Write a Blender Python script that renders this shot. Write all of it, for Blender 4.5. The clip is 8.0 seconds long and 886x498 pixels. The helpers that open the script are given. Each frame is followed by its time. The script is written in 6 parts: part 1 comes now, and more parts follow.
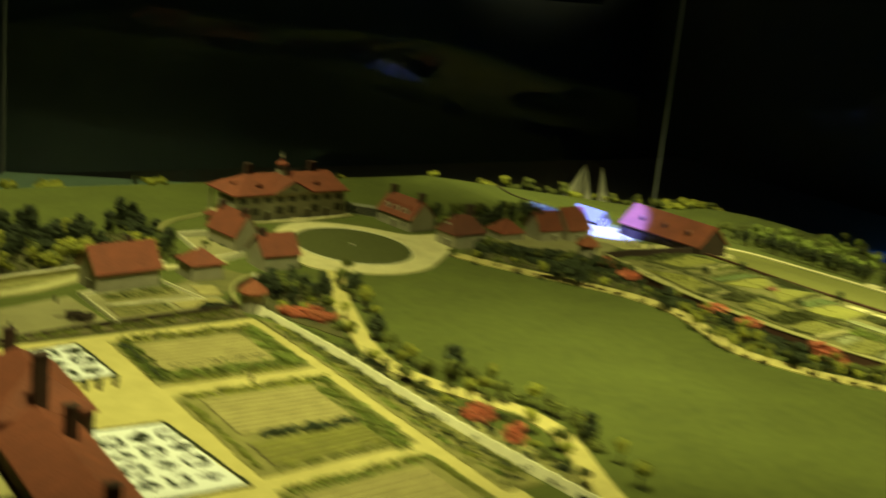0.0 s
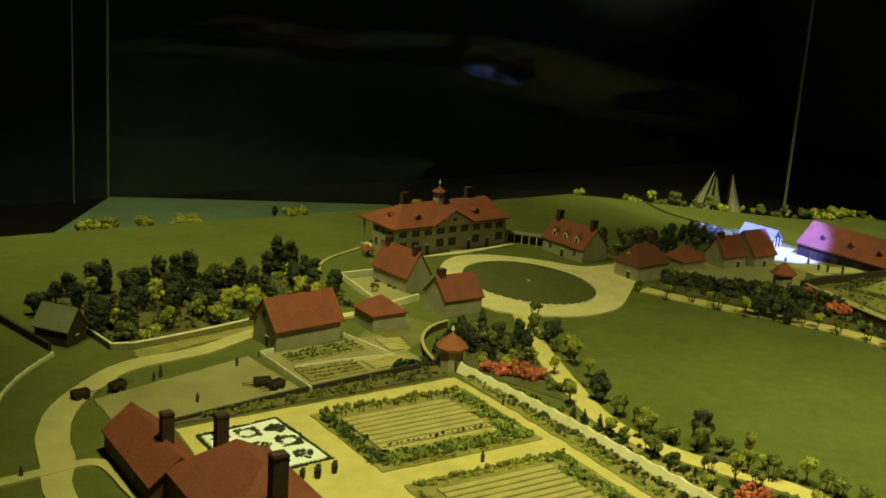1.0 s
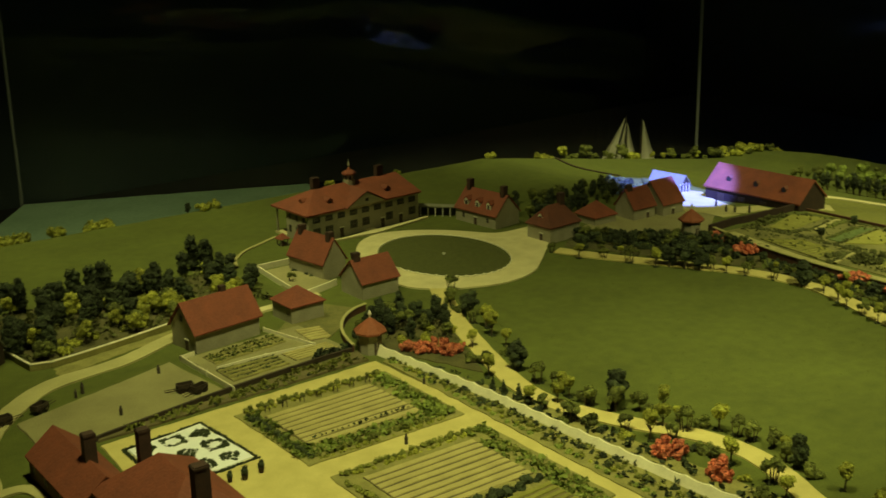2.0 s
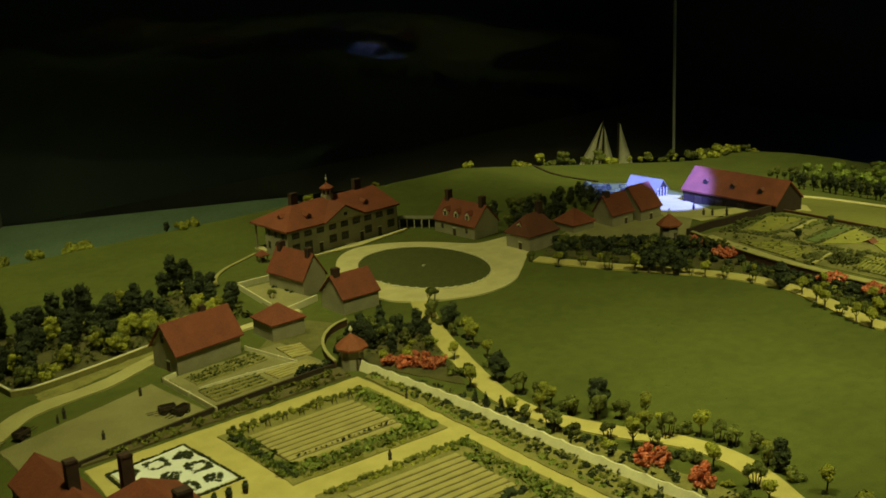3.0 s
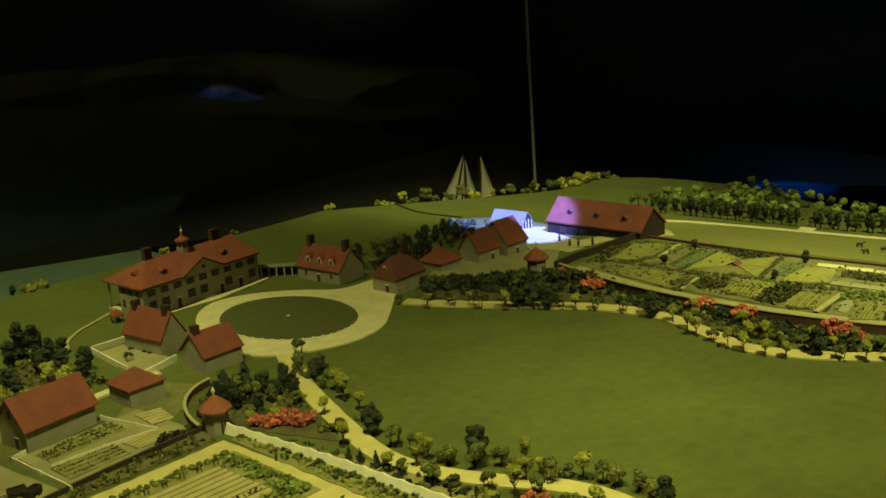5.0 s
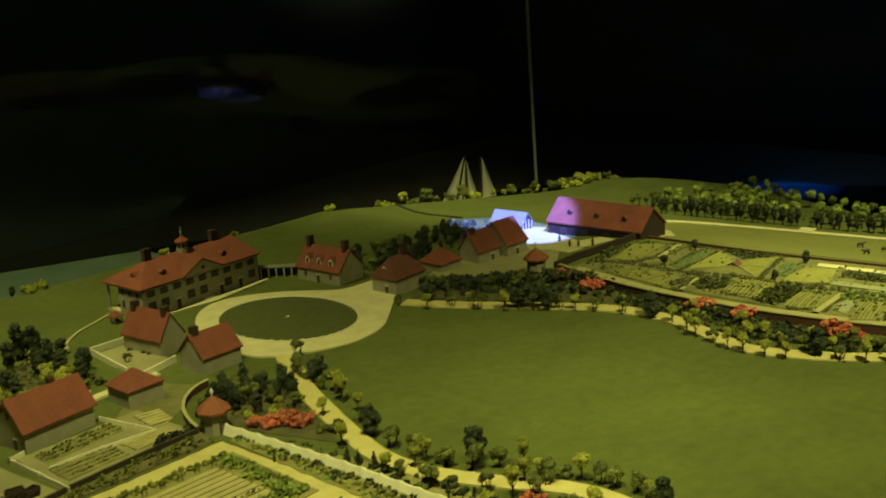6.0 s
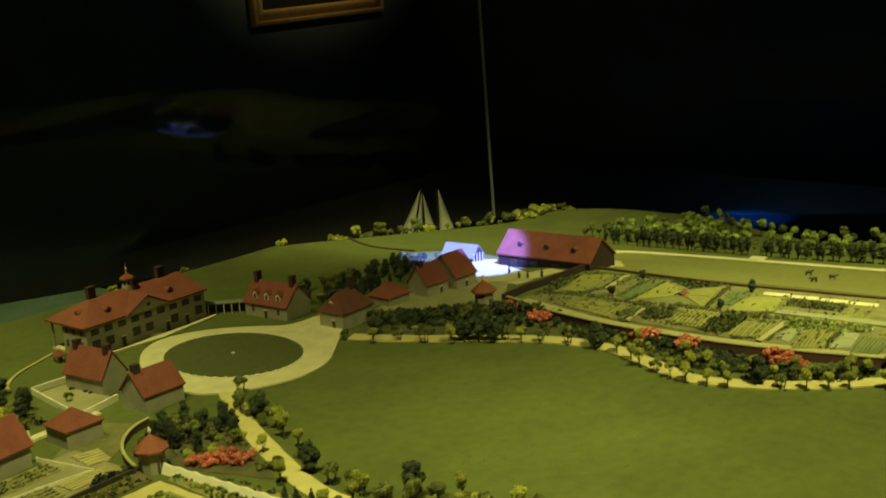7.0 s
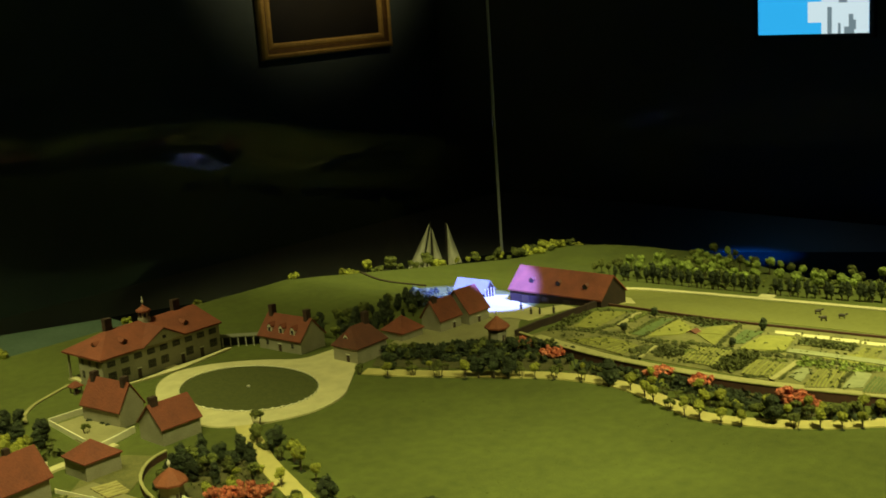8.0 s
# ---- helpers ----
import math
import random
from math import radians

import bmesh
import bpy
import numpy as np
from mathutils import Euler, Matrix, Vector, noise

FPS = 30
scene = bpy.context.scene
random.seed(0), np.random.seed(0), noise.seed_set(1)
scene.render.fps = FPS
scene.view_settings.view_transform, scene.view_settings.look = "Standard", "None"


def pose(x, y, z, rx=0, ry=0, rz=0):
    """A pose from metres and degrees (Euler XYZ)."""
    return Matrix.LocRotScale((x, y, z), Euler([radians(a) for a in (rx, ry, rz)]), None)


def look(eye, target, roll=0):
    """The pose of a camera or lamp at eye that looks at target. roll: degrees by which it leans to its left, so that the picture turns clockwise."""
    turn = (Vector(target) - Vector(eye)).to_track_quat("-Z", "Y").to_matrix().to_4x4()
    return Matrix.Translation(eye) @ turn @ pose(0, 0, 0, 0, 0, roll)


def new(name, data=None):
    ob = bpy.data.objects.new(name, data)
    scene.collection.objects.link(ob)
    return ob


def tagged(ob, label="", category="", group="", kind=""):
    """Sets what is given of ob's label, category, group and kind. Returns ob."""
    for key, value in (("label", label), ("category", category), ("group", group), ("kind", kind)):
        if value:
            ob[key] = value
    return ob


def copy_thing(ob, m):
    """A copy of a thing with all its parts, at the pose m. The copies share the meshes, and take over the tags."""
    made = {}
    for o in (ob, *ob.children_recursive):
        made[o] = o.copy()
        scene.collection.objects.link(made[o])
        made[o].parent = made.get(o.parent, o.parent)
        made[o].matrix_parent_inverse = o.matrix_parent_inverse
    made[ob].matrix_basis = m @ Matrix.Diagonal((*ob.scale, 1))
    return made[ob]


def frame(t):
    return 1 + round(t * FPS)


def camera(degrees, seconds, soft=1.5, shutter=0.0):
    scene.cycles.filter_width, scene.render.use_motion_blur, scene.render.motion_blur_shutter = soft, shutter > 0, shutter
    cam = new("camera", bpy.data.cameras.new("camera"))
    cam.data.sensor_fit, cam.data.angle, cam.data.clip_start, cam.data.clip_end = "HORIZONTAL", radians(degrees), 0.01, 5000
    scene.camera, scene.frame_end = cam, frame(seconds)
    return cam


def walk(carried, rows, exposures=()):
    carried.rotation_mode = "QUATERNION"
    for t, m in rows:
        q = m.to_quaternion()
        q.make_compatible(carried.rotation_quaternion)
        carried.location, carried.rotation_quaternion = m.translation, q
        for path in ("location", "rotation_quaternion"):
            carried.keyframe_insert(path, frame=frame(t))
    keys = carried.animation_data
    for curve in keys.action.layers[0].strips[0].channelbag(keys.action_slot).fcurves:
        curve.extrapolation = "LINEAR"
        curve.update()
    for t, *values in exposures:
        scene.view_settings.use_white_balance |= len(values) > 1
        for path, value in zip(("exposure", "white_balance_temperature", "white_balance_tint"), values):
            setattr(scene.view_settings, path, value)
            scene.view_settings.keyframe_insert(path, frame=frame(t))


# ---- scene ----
cam = camera(40.12, 8.0, soft=1.55, shutter=0.8)
PATH = [
    (0.0, 0.0296, -0.2231, 0.7898, 75.44, -5.76, -33.94),
    (0.5, -0.0381, 0.0597, 0.8053, 75.51, -4.08, -32.37),
    (1.0, -0.0706, 0.1889, 0.7892, 75.01, -3.80, -32.05),
    (1.5, -0.0447, 0.1554, 0.8154, 73.80, -0.93, -34.18),
    (1.7, -0.0410, 0.1499, 0.8276, 73.40, 0.09, -35.35),
    (2.8, -0.0357, 0.1397, 0.8539, 73.12, 2.16, -37.75),
    (3.0, -0.0329, 0.1397, 0.8542, 73.43, 2.49, -37.83),
    (3.5, -0.0169, 0.1735, 0.8437, 73.88, 3.05, -40.03),
    (4.0, 0.0084, 0.1984, 0.8452, 74.10, 3.31, -42.53),
    (4.5, 0.0226, 0.1997, 0.8511, 74.61, 3.97, -44.55),
    (4.7, 0.0250, 0.1997, 0.8511, 74.73, 4.01, -44.84),
    (5.8, 0.0306, 0.1974, 0.8503, 74.43, 4.07, -44.36),
    (6.0, 0.0344, 0.1961, 0.8502, 74.70, 4.11, -44.64),
    (6.5, 0.0681, 0.1772, 0.8493, 75.27, 4.73, -45.37),
    (7.0, 0.0770, 0.1594, 0.8467, 76.12, 4.48, -46.18),
    (7.5, 0.0564, 0.1622, 0.8593, 76.99, 4.06, -46.63),
    (8.0, 0.0392, 0.1656, 0.8642, 77.64, 3.92, -46.00),
]
walk(cam, [(t, pose(x, y, z, rx, ry, rz)) for t, x, y, z, rx, ry, rz in PATH], exposures=[(0.0, 0.3), (1.0, 0.12), (3.0, -0.38), (4.5, -0.18), (6.5, 0.0), (8.0, 0.22)])

# ---- world, lamps ----
world = bpy.data.worlds.new("room_dark")
world.use_nodes = True
world.node_tree.nodes["Background"].inputs[0].default_value = (0.5, 0.6, 0.55, 1)
world.node_tree.nodes["Background"].inputs[1].default_value = 0.004
scene.world = world


def spot(name, eye, target, watts, colour, cone, blend, size):
    data = bpy.data.lights.new(name, "SPOT")
    data.energy, data.color, data.spot_size, data.spot_blend, data.shadow_soft_size = watts, colour, radians(cone), blend, size
    ob = new(name, data)
    ob.matrix_world = look(eye, target)
    return ob


WARM = (0.905, 0.905, 0.325)
spot("gallery_or_fill_spot", (0.64, 1.12, 2.1), (0.98, 1.66, 0), 200, WARM, 55, 1.0, 0.09)
spot("gallery_or_fill_spot", (0.66, 2.66, 2.1), (1.10, 3.35, 0), 172, WARM, 80, 1.0, 0.09)
spot("gallery_or_fill_spot", (1.55, 0.2, 2.1), (2.12, 1.13, 0), 262, WARM, 51, 1.0, 0.09)
spot("gallery_or_fill_spot", (3.0, 1.05, 2.1), (3.08, 1.50, 0), 300, WARM, 58, 1.0, 0.09)
spot("gallery_or_fill_spot", (2.5, 2.1, 2.1), (3.05, 3.12, -0.1), 290, WARM, 50, 1.0, 0.09)
# weak fill added to brighten the outbuildings, no known fitting
spot("gallery_or_fill_spot", (1.25, 1.35, 2.1), (2.20, 2.43, 0), 44, WARM, 24, 1.0, 0.09)
# weak fill added to brighten the walk and lower lawn, no known fitting
spot("gallery_or_fill_spot", (0.95, 0.75, 2.1), (1.40, 1.47, 0), 40, WARM, 32, 1.0, 0.09)
spot("picture_spot", (5.17, 4.6, 2.1), (5.17, 6.2, 1.68), 128, (1.0, 0.80, 0.40), 74, 1.0, 0.02)
spot("show_spot", (1.7, 0.9, 2.05), (2.482, 2.495, -0.03), 4400, (0.13, 0.18, 1.0), 7.8, 0.25, 0.012)
# added lamp that lays the blue patch on the far water; its source is unknown
spot("river_patch_fill", (3.7, 1.6, 2.05), (4.61, 2.82, -0.37), 2300, (0.0, 0.17, 1.0), 9, 0.9, 0.02)


# ---- materials ----
def material(name, a, b, scale=60.0, rough=0.85, bump=0.3, fine=400.0, metal=0.0, random_hue=0.0, contrast=(0.35, 0.65), tuft=0.0):
    """Two-scale noise between colours a and b, with a fine grain relief."""
    m = bpy.data.materials.new(name)
    m.use_nodes = True
    n, l = m.node_tree.nodes, m.node_tree.links
    bsdf = n["Principled BSDF"]
    bsdf.inputs["Roughness"].default_value = rough
    bsdf.inputs["Metallic"].default_value = metal
    geo = n.new("ShaderNodeTexCoord")
    big = n.new("ShaderNodeTexNoise")
    big.inputs["Scale"].default_value, big.inputs["Detail"].default_value = scale, 6
    small = n.new("ShaderNodeTexNoise")
    small.inputs["Scale"].default_value, small.inputs["Detail"].default_value = fine, 3
    l.new(geo.outputs["Object"], big.inputs["Vector"])
    l.new(geo.outputs["Object"], small.inputs["Vector"])
    mix = n.new("ShaderNodeMath")
    mix.operation = "MULTIPLY_ADD"
    mix.inputs[1].default_value = 0.6
    half = n.new("ShaderNodeMath")
    half.operation = "MULTIPLY"
    half.inputs[1].default_value = 0.4
    l.new(small.outputs["Fac"], half.inputs[0])
    l.new(big.outputs["Fac"], mix.inputs[0])
    l.new(half.outputs[0], mix.inputs[2])
    ramp = n.new("ShaderNodeValToRGB")
    ramp.color_ramp.elements[0].position, ramp.color_ramp.elements[1].position = contrast
    ramp.color_ramp.elements[0].color, ramp.color_ramp.elements[1].color = (*a, 1), (*b, 1)
    l.new(mix.outputs[0], ramp.inputs[0])
    out = ramp.outputs[0]
    if random_hue:
        info = n.new("ShaderNodeObjectInfo")
        hsv = n.new("ShaderNodeHueSaturation")
        span = n.new("ShaderNodeMapRange")
        span.inputs["To Min"].default_value, span.inputs["To Max"].default_value = 1 - random_hue, 1 + random_hue
        l.new(info.outputs["Random"], span.inputs["Value"])
        l.new(span.outputs[0], hsv.inputs["Value"])
        l.new(out, hsv.inputs["Color"])
        out = hsv.outputs[0]
    if tuft:
        isle = n.new("ShaderNodeNewGeometry")
        tone = n.new("ShaderNodeHueSaturation")
        reach = n.new("ShaderNodeMapRange")
        reach.inputs["To Min"].default_value, reach.inputs["To Max"].default_value = 1 - tuft, 1 + tuft
        l.new(isle.outputs["Random Per Island"], reach.inputs["Value"])
        l.new(reach.outputs[0], tone.inputs["Value"])
        l.new(out, tone.inputs["Color"])
        out = tone.outputs[0]
    l.new(out, bsdf.inputs["Base Color"])
    if bump:
        node = n.new("ShaderNodeBump")
        node.inputs["Strength"].default_value, node.inputs["Distance"].default_value = bump, 0.002
        l.new(small.outputs["Fac"], node.inputs["Height"])
        l.new(node.outputs[0], bsdf.inputs["Normal"])
    return m


LAWN = material("lawn_flock", (0.0535, 0.071, 0.011), (0.122, 0.139, 0.0235), 40, 0.97, 0.45, 300, contrast=(0.14, 0.86))


def worn(m, scale, low, high):
    """Broad faded and fresher patches over a material's colour."""
    n, l = m.node_tree.nodes, m.node_tree.links
    bsdf = n["Principled BSDF"]
    colour = bsdf.inputs["Base Color"].links[0].from_socket
    where = n.new("ShaderNodeTexCoord")
    wide = n.new("ShaderNodeTexNoise")
    wide.inputs["Scale"].default_value, wide.inputs["Detail"].default_value = scale, 4
    span = n.new("ShaderNodeMapRange")
    span.inputs["From Min"].default_value, span.inputs["From Max"].default_value = 0.3, 0.7
    span.inputs["To Min"].default_value, span.inputs["To Max"].default_value = low, high
    tone = n.new("ShaderNodeHueSaturation")
    l.new(where.outputs["Object"], wide.inputs["Vector"])
    l.new(wide.outputs["Fac"], span.inputs["Value"])
    l.new(span.outputs[0], tone.inputs["Value"])
    l.new(colour, tone.inputs["Color"])
    l.new(tone.outputs[0], bsdf.inputs["Base Color"])


worn(LAWN, 5.5, 0.87, 1.13)
LAWN_DARK = material("dark_lawn_flock", (0.048, 0.056, 0.0125), (0.092, 0.100, 0.022), 130, 0.97, 0.5, 480, contrast=(0.28, 0.72))
SAND = material("sand_path", (0.47, 0.405, 0.145), (0.61, 0.53, 0.205), 25, 0.95, 0.3, 600)
GRAVEL = material("pale_gravel", (0.49, 0.440, 0.235), (0.64, 0.58, 0.32), 25, 0.95, 0.3, 600)
WHITE_GRAVEL = material("white_gravel", (0.76, 0.79, 0.82), (0.86, 0.88, 0.90), 60, 0.9, 0.3, 700)
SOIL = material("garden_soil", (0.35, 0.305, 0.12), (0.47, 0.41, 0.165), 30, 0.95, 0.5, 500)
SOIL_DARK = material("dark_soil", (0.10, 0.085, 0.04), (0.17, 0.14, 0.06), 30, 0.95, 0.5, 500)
YARD = material("bare_yard_earth", (0.205, 0.187, 0.088), (0.30, 0.277, 0.13), 12, 0.95, 0.4, 400)
COURT = material("trodden_court_earth", (0.24, 0.22, 0.105), (0.33, 0.30, 0.145), 16, 0.95, 0.4, 400)
MEADOW = material("mown_meadow_flock", (0.12, 0.124, 0.025), (0.178, 0.178, 0.040), 70, 0.97, 0.5, 420)
LANE = material("worn_lane_gravel", (0.36, 0.33, 0.148), (0.48, 0.44, 0.20), 14, 0.95, 0.4, 500)
FRAME = material("dull_cream_frame", (0.13, 0.12, 0.085), (0.18, 0.165, 0.12), 40, 0.7, 0.1, 300)
CROP = material("pale_crop", (0.18, 0.178, 0.036), (0.27, 0.262, 0.055), 50, 0.95, 0.6, 500, random_hue=0.15)
CROP_DARK = material("dark_crop", (0.07, 0.10, 0.03), (0.13, 0.17, 0.05), 50, 0.95, 0.6, 500, random_hue=0.15)
BED = material("olive_bed_turf", (0.175, 0.165, 0.050), (0.30, 0.275, 0.092), 30, 0.95, 0.7, 330)
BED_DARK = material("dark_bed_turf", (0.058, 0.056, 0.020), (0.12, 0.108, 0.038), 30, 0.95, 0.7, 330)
TURF_PATH = material("worn_turf_path", (0.30, 0.275, 0.115), (0.40, 0.365, 0.16), 40, 0.95, 0.5, 400)
PALE_BED = material("pale_straw_bed", (0.21, 0.22, 0.105), (0.29, 0.30, 0.155), 45, 0.95, 0.5, 400)
ROOF = material("red_shingle", (0.135, 0.036, 0.022), (0.245, 0.064, 0.034), 26, 0.8, 0.5, 240, random_hue=0.08, contrast=(0.30, 0.70))
ROOF_BROWN = material("brown_red_shingle", (0.085, 0.029, 0.020), (0.165, 0.050, 0.030), 26, 0.8, 0.5, 240, random_hue=0.08, contrast=(0.30, 0.70))
ROOF_GREY = material("grey_shingle", (0.14, 0.14, 0.10), (0.20, 0.20, 0.14), 40, 0.8, 0.4, 300)
WALL = material("painted_wall", (0.26, 0.24, 0.17), (0.36, 0.335, 0.25), 22, 0.8, 0.15, 300)
WALL_BRICK = material("dark_brick", (0.060, 0.027, 0.018), (0.10, 0.042, 0.027), 60, 0.85, 0.3, 300)
CHIMNEY = material("chimney_brick", (0.035, 0.020, 0.016), (0.065, 0.032, 0.024), 60, 0.85, 0.3, 300)
TRIM = material("white_trim", (0.62, 0.60, 0.50), (0.72, 0.70, 0.60), 40, 0.6, 0.1, 300)
FENCE = material("white_fence_paint", (0.68, 0.64, 0.45), (0.80, 0.76, 0.56), 40, 0.7, 0.15, 300)
GLASS_DARK = material("dark_pane", (0.014, 0.012, 0.010), (0.026, 0.022, 0.018), 30, 0.6, 0.0, 300)
SHUTTER = material("dark_shutter", (0.03, 0.035, 0.025), (0.05, 0.05, 0.035), 60, 0.6, 0.1, 300)
DOOR = material("dark_door", (0.035, 0.022, 0.015), (0.06, 0.035, 0.022), 60, 0.6, 0.1, 300)
WOOD_DARK = material("dark_wood", (0.028, 0.019, 0.012), (0.052, 0.034, 0.021), 60, 0.8, 0.3, 300)
BARK = material("bark", (0.05, 0.038, 0.022), (0.09, 0.07, 0.04), 80, 0.9, 0.4, 400)
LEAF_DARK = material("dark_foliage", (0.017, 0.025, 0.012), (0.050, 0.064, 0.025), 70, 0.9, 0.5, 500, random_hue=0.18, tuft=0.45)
LEAF_MID = material("mid_foliage", (0.066, 0.078, 0.018), (0.15, 0.165, 0.036), 70, 0.9, 0.5, 500, random_hue=0.35, tuft=0.45)
LEAF_LIGHT = material("yellow_green_foliage", (0.19, 0.205, 0.028), (0.37, 0.37, 0.055), 70, 0.9, 0.5, 500, random_hue=0.3, tuft=0.4)
BLOSSOM = material("coral_blossom", (0.46, 0.10, 0.06), (0.72, 0.26, 0.15), 90, 0.85, 0.5, 500, random_hue=0.15, tuft=0.4)
LEAF_HEDGE = material("hedge_foliage", (0.105, 0.120, 0.022), (0.24, 0.25, 0.05), 70, 0.9, 0.5, 500, random_hue=0.3, tuft=0.4)
BARN_WOOD = material("tarred_barn_boards", (0.018, 0.009, 0.006), (0.034, 0.017, 0.011), 60, 0.85, 0.3, 300)
GARDEN_OLIVE = material("rough_garden_turf", (0.105, 0.102, 0.034), (0.205, 0.192, 0.064), 26, 0.95, 0.7, 330)
HUT_ROOF = material("orange_shingle", (0.20, 0.058, 0.030), (0.33, 0.10, 0.048), 26, 0.8, 0.5, 240, random_hue=0.08, contrast=(0.30, 0.70))
LEAF_OLIVE = material("olive_foliage", (0.045, 0.050, 0.015), (0.105, 0.112, 0.030), 70, 0.9, 0.5, 500, random_hue=0.3, tuft=0.4)
LEAF_WOOD = material("wood_foliage", (0.13, 0.18, 0.035), (0.29, 0.35, 0.075), 70, 0.9, 0.5, 500, random_hue=0.3, tuft=0.4)
SAIL = material("sail_cloth", (0.72, 0.70, 0.56), (0.82, 0.80, 0.66), 20, 0.8, 0.1, 200)
WATER = material("river_surface", (0.24, 0.36, 0.27), (0.32, 0.46, 0.35), 5, 0.25, 0.05, 60)
# same river as WATER; its lack of light is put into the near-black colour
WATER_UNLIT = material("unlit_river_surface", (0.002, 0.003, 0.0035), (0.0035, 0.005, 0.006), 5, 0.9, 0.04, 40)
WATER_UNLIT.node_tree.nodes["Principled BSDF"].inputs["Specular IOR Level"].default_value = 0.08
BLACK = material("black_paint", (0.006, 0.006, 0.006), (0.010, 0.010, 0.009), 6, 0.6, 0.05, 100)
ROOM_WALL = material("dark_gallery_wall", (0.056, 0.080, 0.083), (0.078, 0.106, 0.108), 2, 0.8, 0.05, 80)
GOLD = material("gilt_frame", (0.55, 0.34, 0.09), (0.78, 0.51, 0.16), 30, 0.45, 0.2, 200, metal=0.25)
GILT_DARK = material("darkened_gilt", (0.14, 0.075, 0.02), (0.24, 0.13, 0.04), 30, 0.5, 0.2, 200, metal=0.3)
CANVAS = material("dark_canvas", (0.006, 0.005, 0.004), (0.014, 0.011, 0.008), 4, 0.6, 0.1, 200)
FIGURE = material("dark_figurine_paint", (0.03, 0.025, 0.02), (0.07, 0.055, 0.04), 80, 0.7, 0.1, 300)
STEEL = material("polished_joint", (0.40, 0.42, 0.42), (0.50, 0.52, 0.52), 10, 0.3, 0.0, 100, metal=0.2)
STEEL_DULL = material("dull_joint", (0.10, 0.105, 0.105), (0.14, 0.145, 0.145), 10, 0.5, 0.0, 100)


# ---- mesh helpers ----
def empty(name, x, y, z=0.0, turn=0.0, label="", category="", group="", kind=""):
    ob = new(name)
    ob.empty_display_size = 0.01
    ob.matrix_world = pose(x, y, z, 0, 0, turn)
    return tagged(ob, label, category, group, kind)


def link(name, data, mat, parent=None, label=""):
    ob = new(name, data)
    if mat and not data.materials:
        data.materials.append(mat)
    if parent:
        ob.parent = parent
    return tagged(ob, label)


def part(name, bm, mat, parent=None, label=""):
    data = bpy.data.meshes.new(name)
    bm.to_mesh(data)
    bm.free()
    return link(name, data, mat, parent, label)


def raw(name, verts, faces, mat, parent=None, label="", smooth=False):
    data = bpy.data.meshes.new(name)
    data.from_pydata([tuple(v) for v in verts], [], [tuple(f) for f in faces])
    if smooth:
        data.polygons.foreach_set("use_smooth", [True] * len(data.polygons))
    return link(name, data, mat, parent, label)


def box_into(bm, x0, x1, y0, y1, z0, z1):
    v = [bm.verts.new(p) for p in ((x0, y0, z0), (x1, y0, z0), (x1, y1, z0), (x0, y1, z0), (x0, y0, z1), (x1, y0, z1), (x1, y1, z1), (x0, y1, z1))]
    for f in ((0, 3, 2, 1), (4, 5, 6, 7), (0, 1, 5, 4), (1, 2, 6, 5), (2, 3, 7, 6), (3, 0, 4, 7)):
        bm.faces.new([v[i] for i in f])


def box(x0, x1, y0, y1, z0, z1, bevel=0.0):
    bm = bmesh.new()
    box_into(bm, x0, x1, y0, y1, z0, z1)
    if bevel:
        bmesh.ops.bevel(bm, geom=bm.edges[:], offset=bevel, segments=2, affect="EDGES", profile=0.6)
    return bm


def lathe(profile, sides):
    """A turned body from (radius, height) pairs."""
    bm = bmesh.new()
    rings = []
    for r, z in profile:
        rings.append([bm.verts.new((r * math.cos(2 * math.pi * i / sides), r * math.sin(2 * math.pi * i / sides), z)) for i in range(sides)])
    for a, b in zip(rings, rings[1:]):
        for i in range(sides):
            bm.faces.new((a[i], a[(i + 1) % sides], b[(i + 1) % sides], b[i]))
    bm.faces.new(list(reversed(rings[0])))
    bm.faces.new(rings[-1])
    return bm


def smooth_line(points, steps=8):
    """A Catmull-Rom line through points in the plan."""
    p = [Vector(q) for q in points]
    p = [2 * p[0] - p[1]] + p + [2 * p[-1] - p[-2]]
    out = []
    for a, b, c, d in zip(p, p[1:], p[2:], p[3:]):
        for i in range(steps):
            t = i / steps
            out.append(0.5 * (2 * b + (c - a) * t + (2 * a - 5 * b + 4 * c - d) * t * t + (3 * b - a - 3 * c + d) * t ** 3))
    return out + [p[-2]]


# ---- terrain ----
CREST = 3.09
BANK = 0.32


def fall(x, y):
    """Height of the modelled ground."""
    z = 0.0
    if x > 2.3:
        z -= 0.15 * (min(x, 3.4) - 2.3) + 0.05 * max(0.0, x - 3.4)
    if x > 3.85:
        z -= min(0.2, 0.5 * (x - 3.85) ** 2 / (x - 3.85 + 0.05))
    # the level terrace of the lower garden
    ease = max(0.0, min(1.0, (x - 2.3) / 0.28, (3.05 - x) / 0.3)) * max(0.0, min(1.0, (2.44 - y) / 0.32))
    z += 0.022 * ease * ease * (3 - 2 * ease)
    # the bank behind the wood
    out = 0.953 * (x - 3.215) + 0.304 * (y - 2.5)
    back = -0.304 * (x - 3.215) + 0.953 * (y - 2.5)
    d = out - 0.30 - BANK * min(1.0, max(0.0, (back + 0.55) / 0.4))
    if d > 0:
        z -= min(0.3, 1.0 * d * d / (d + 0.06))
    # the far rise above the wood
    z += 0.02 * math.exp(-((x - 3.70) ** 2 + (y - 2.85) ** 2) / 0.07)
    if y > CREST:
        d = y - CREST
        z -= min(0.36, 0.9 * d * d / (d + 0.12))
    return z


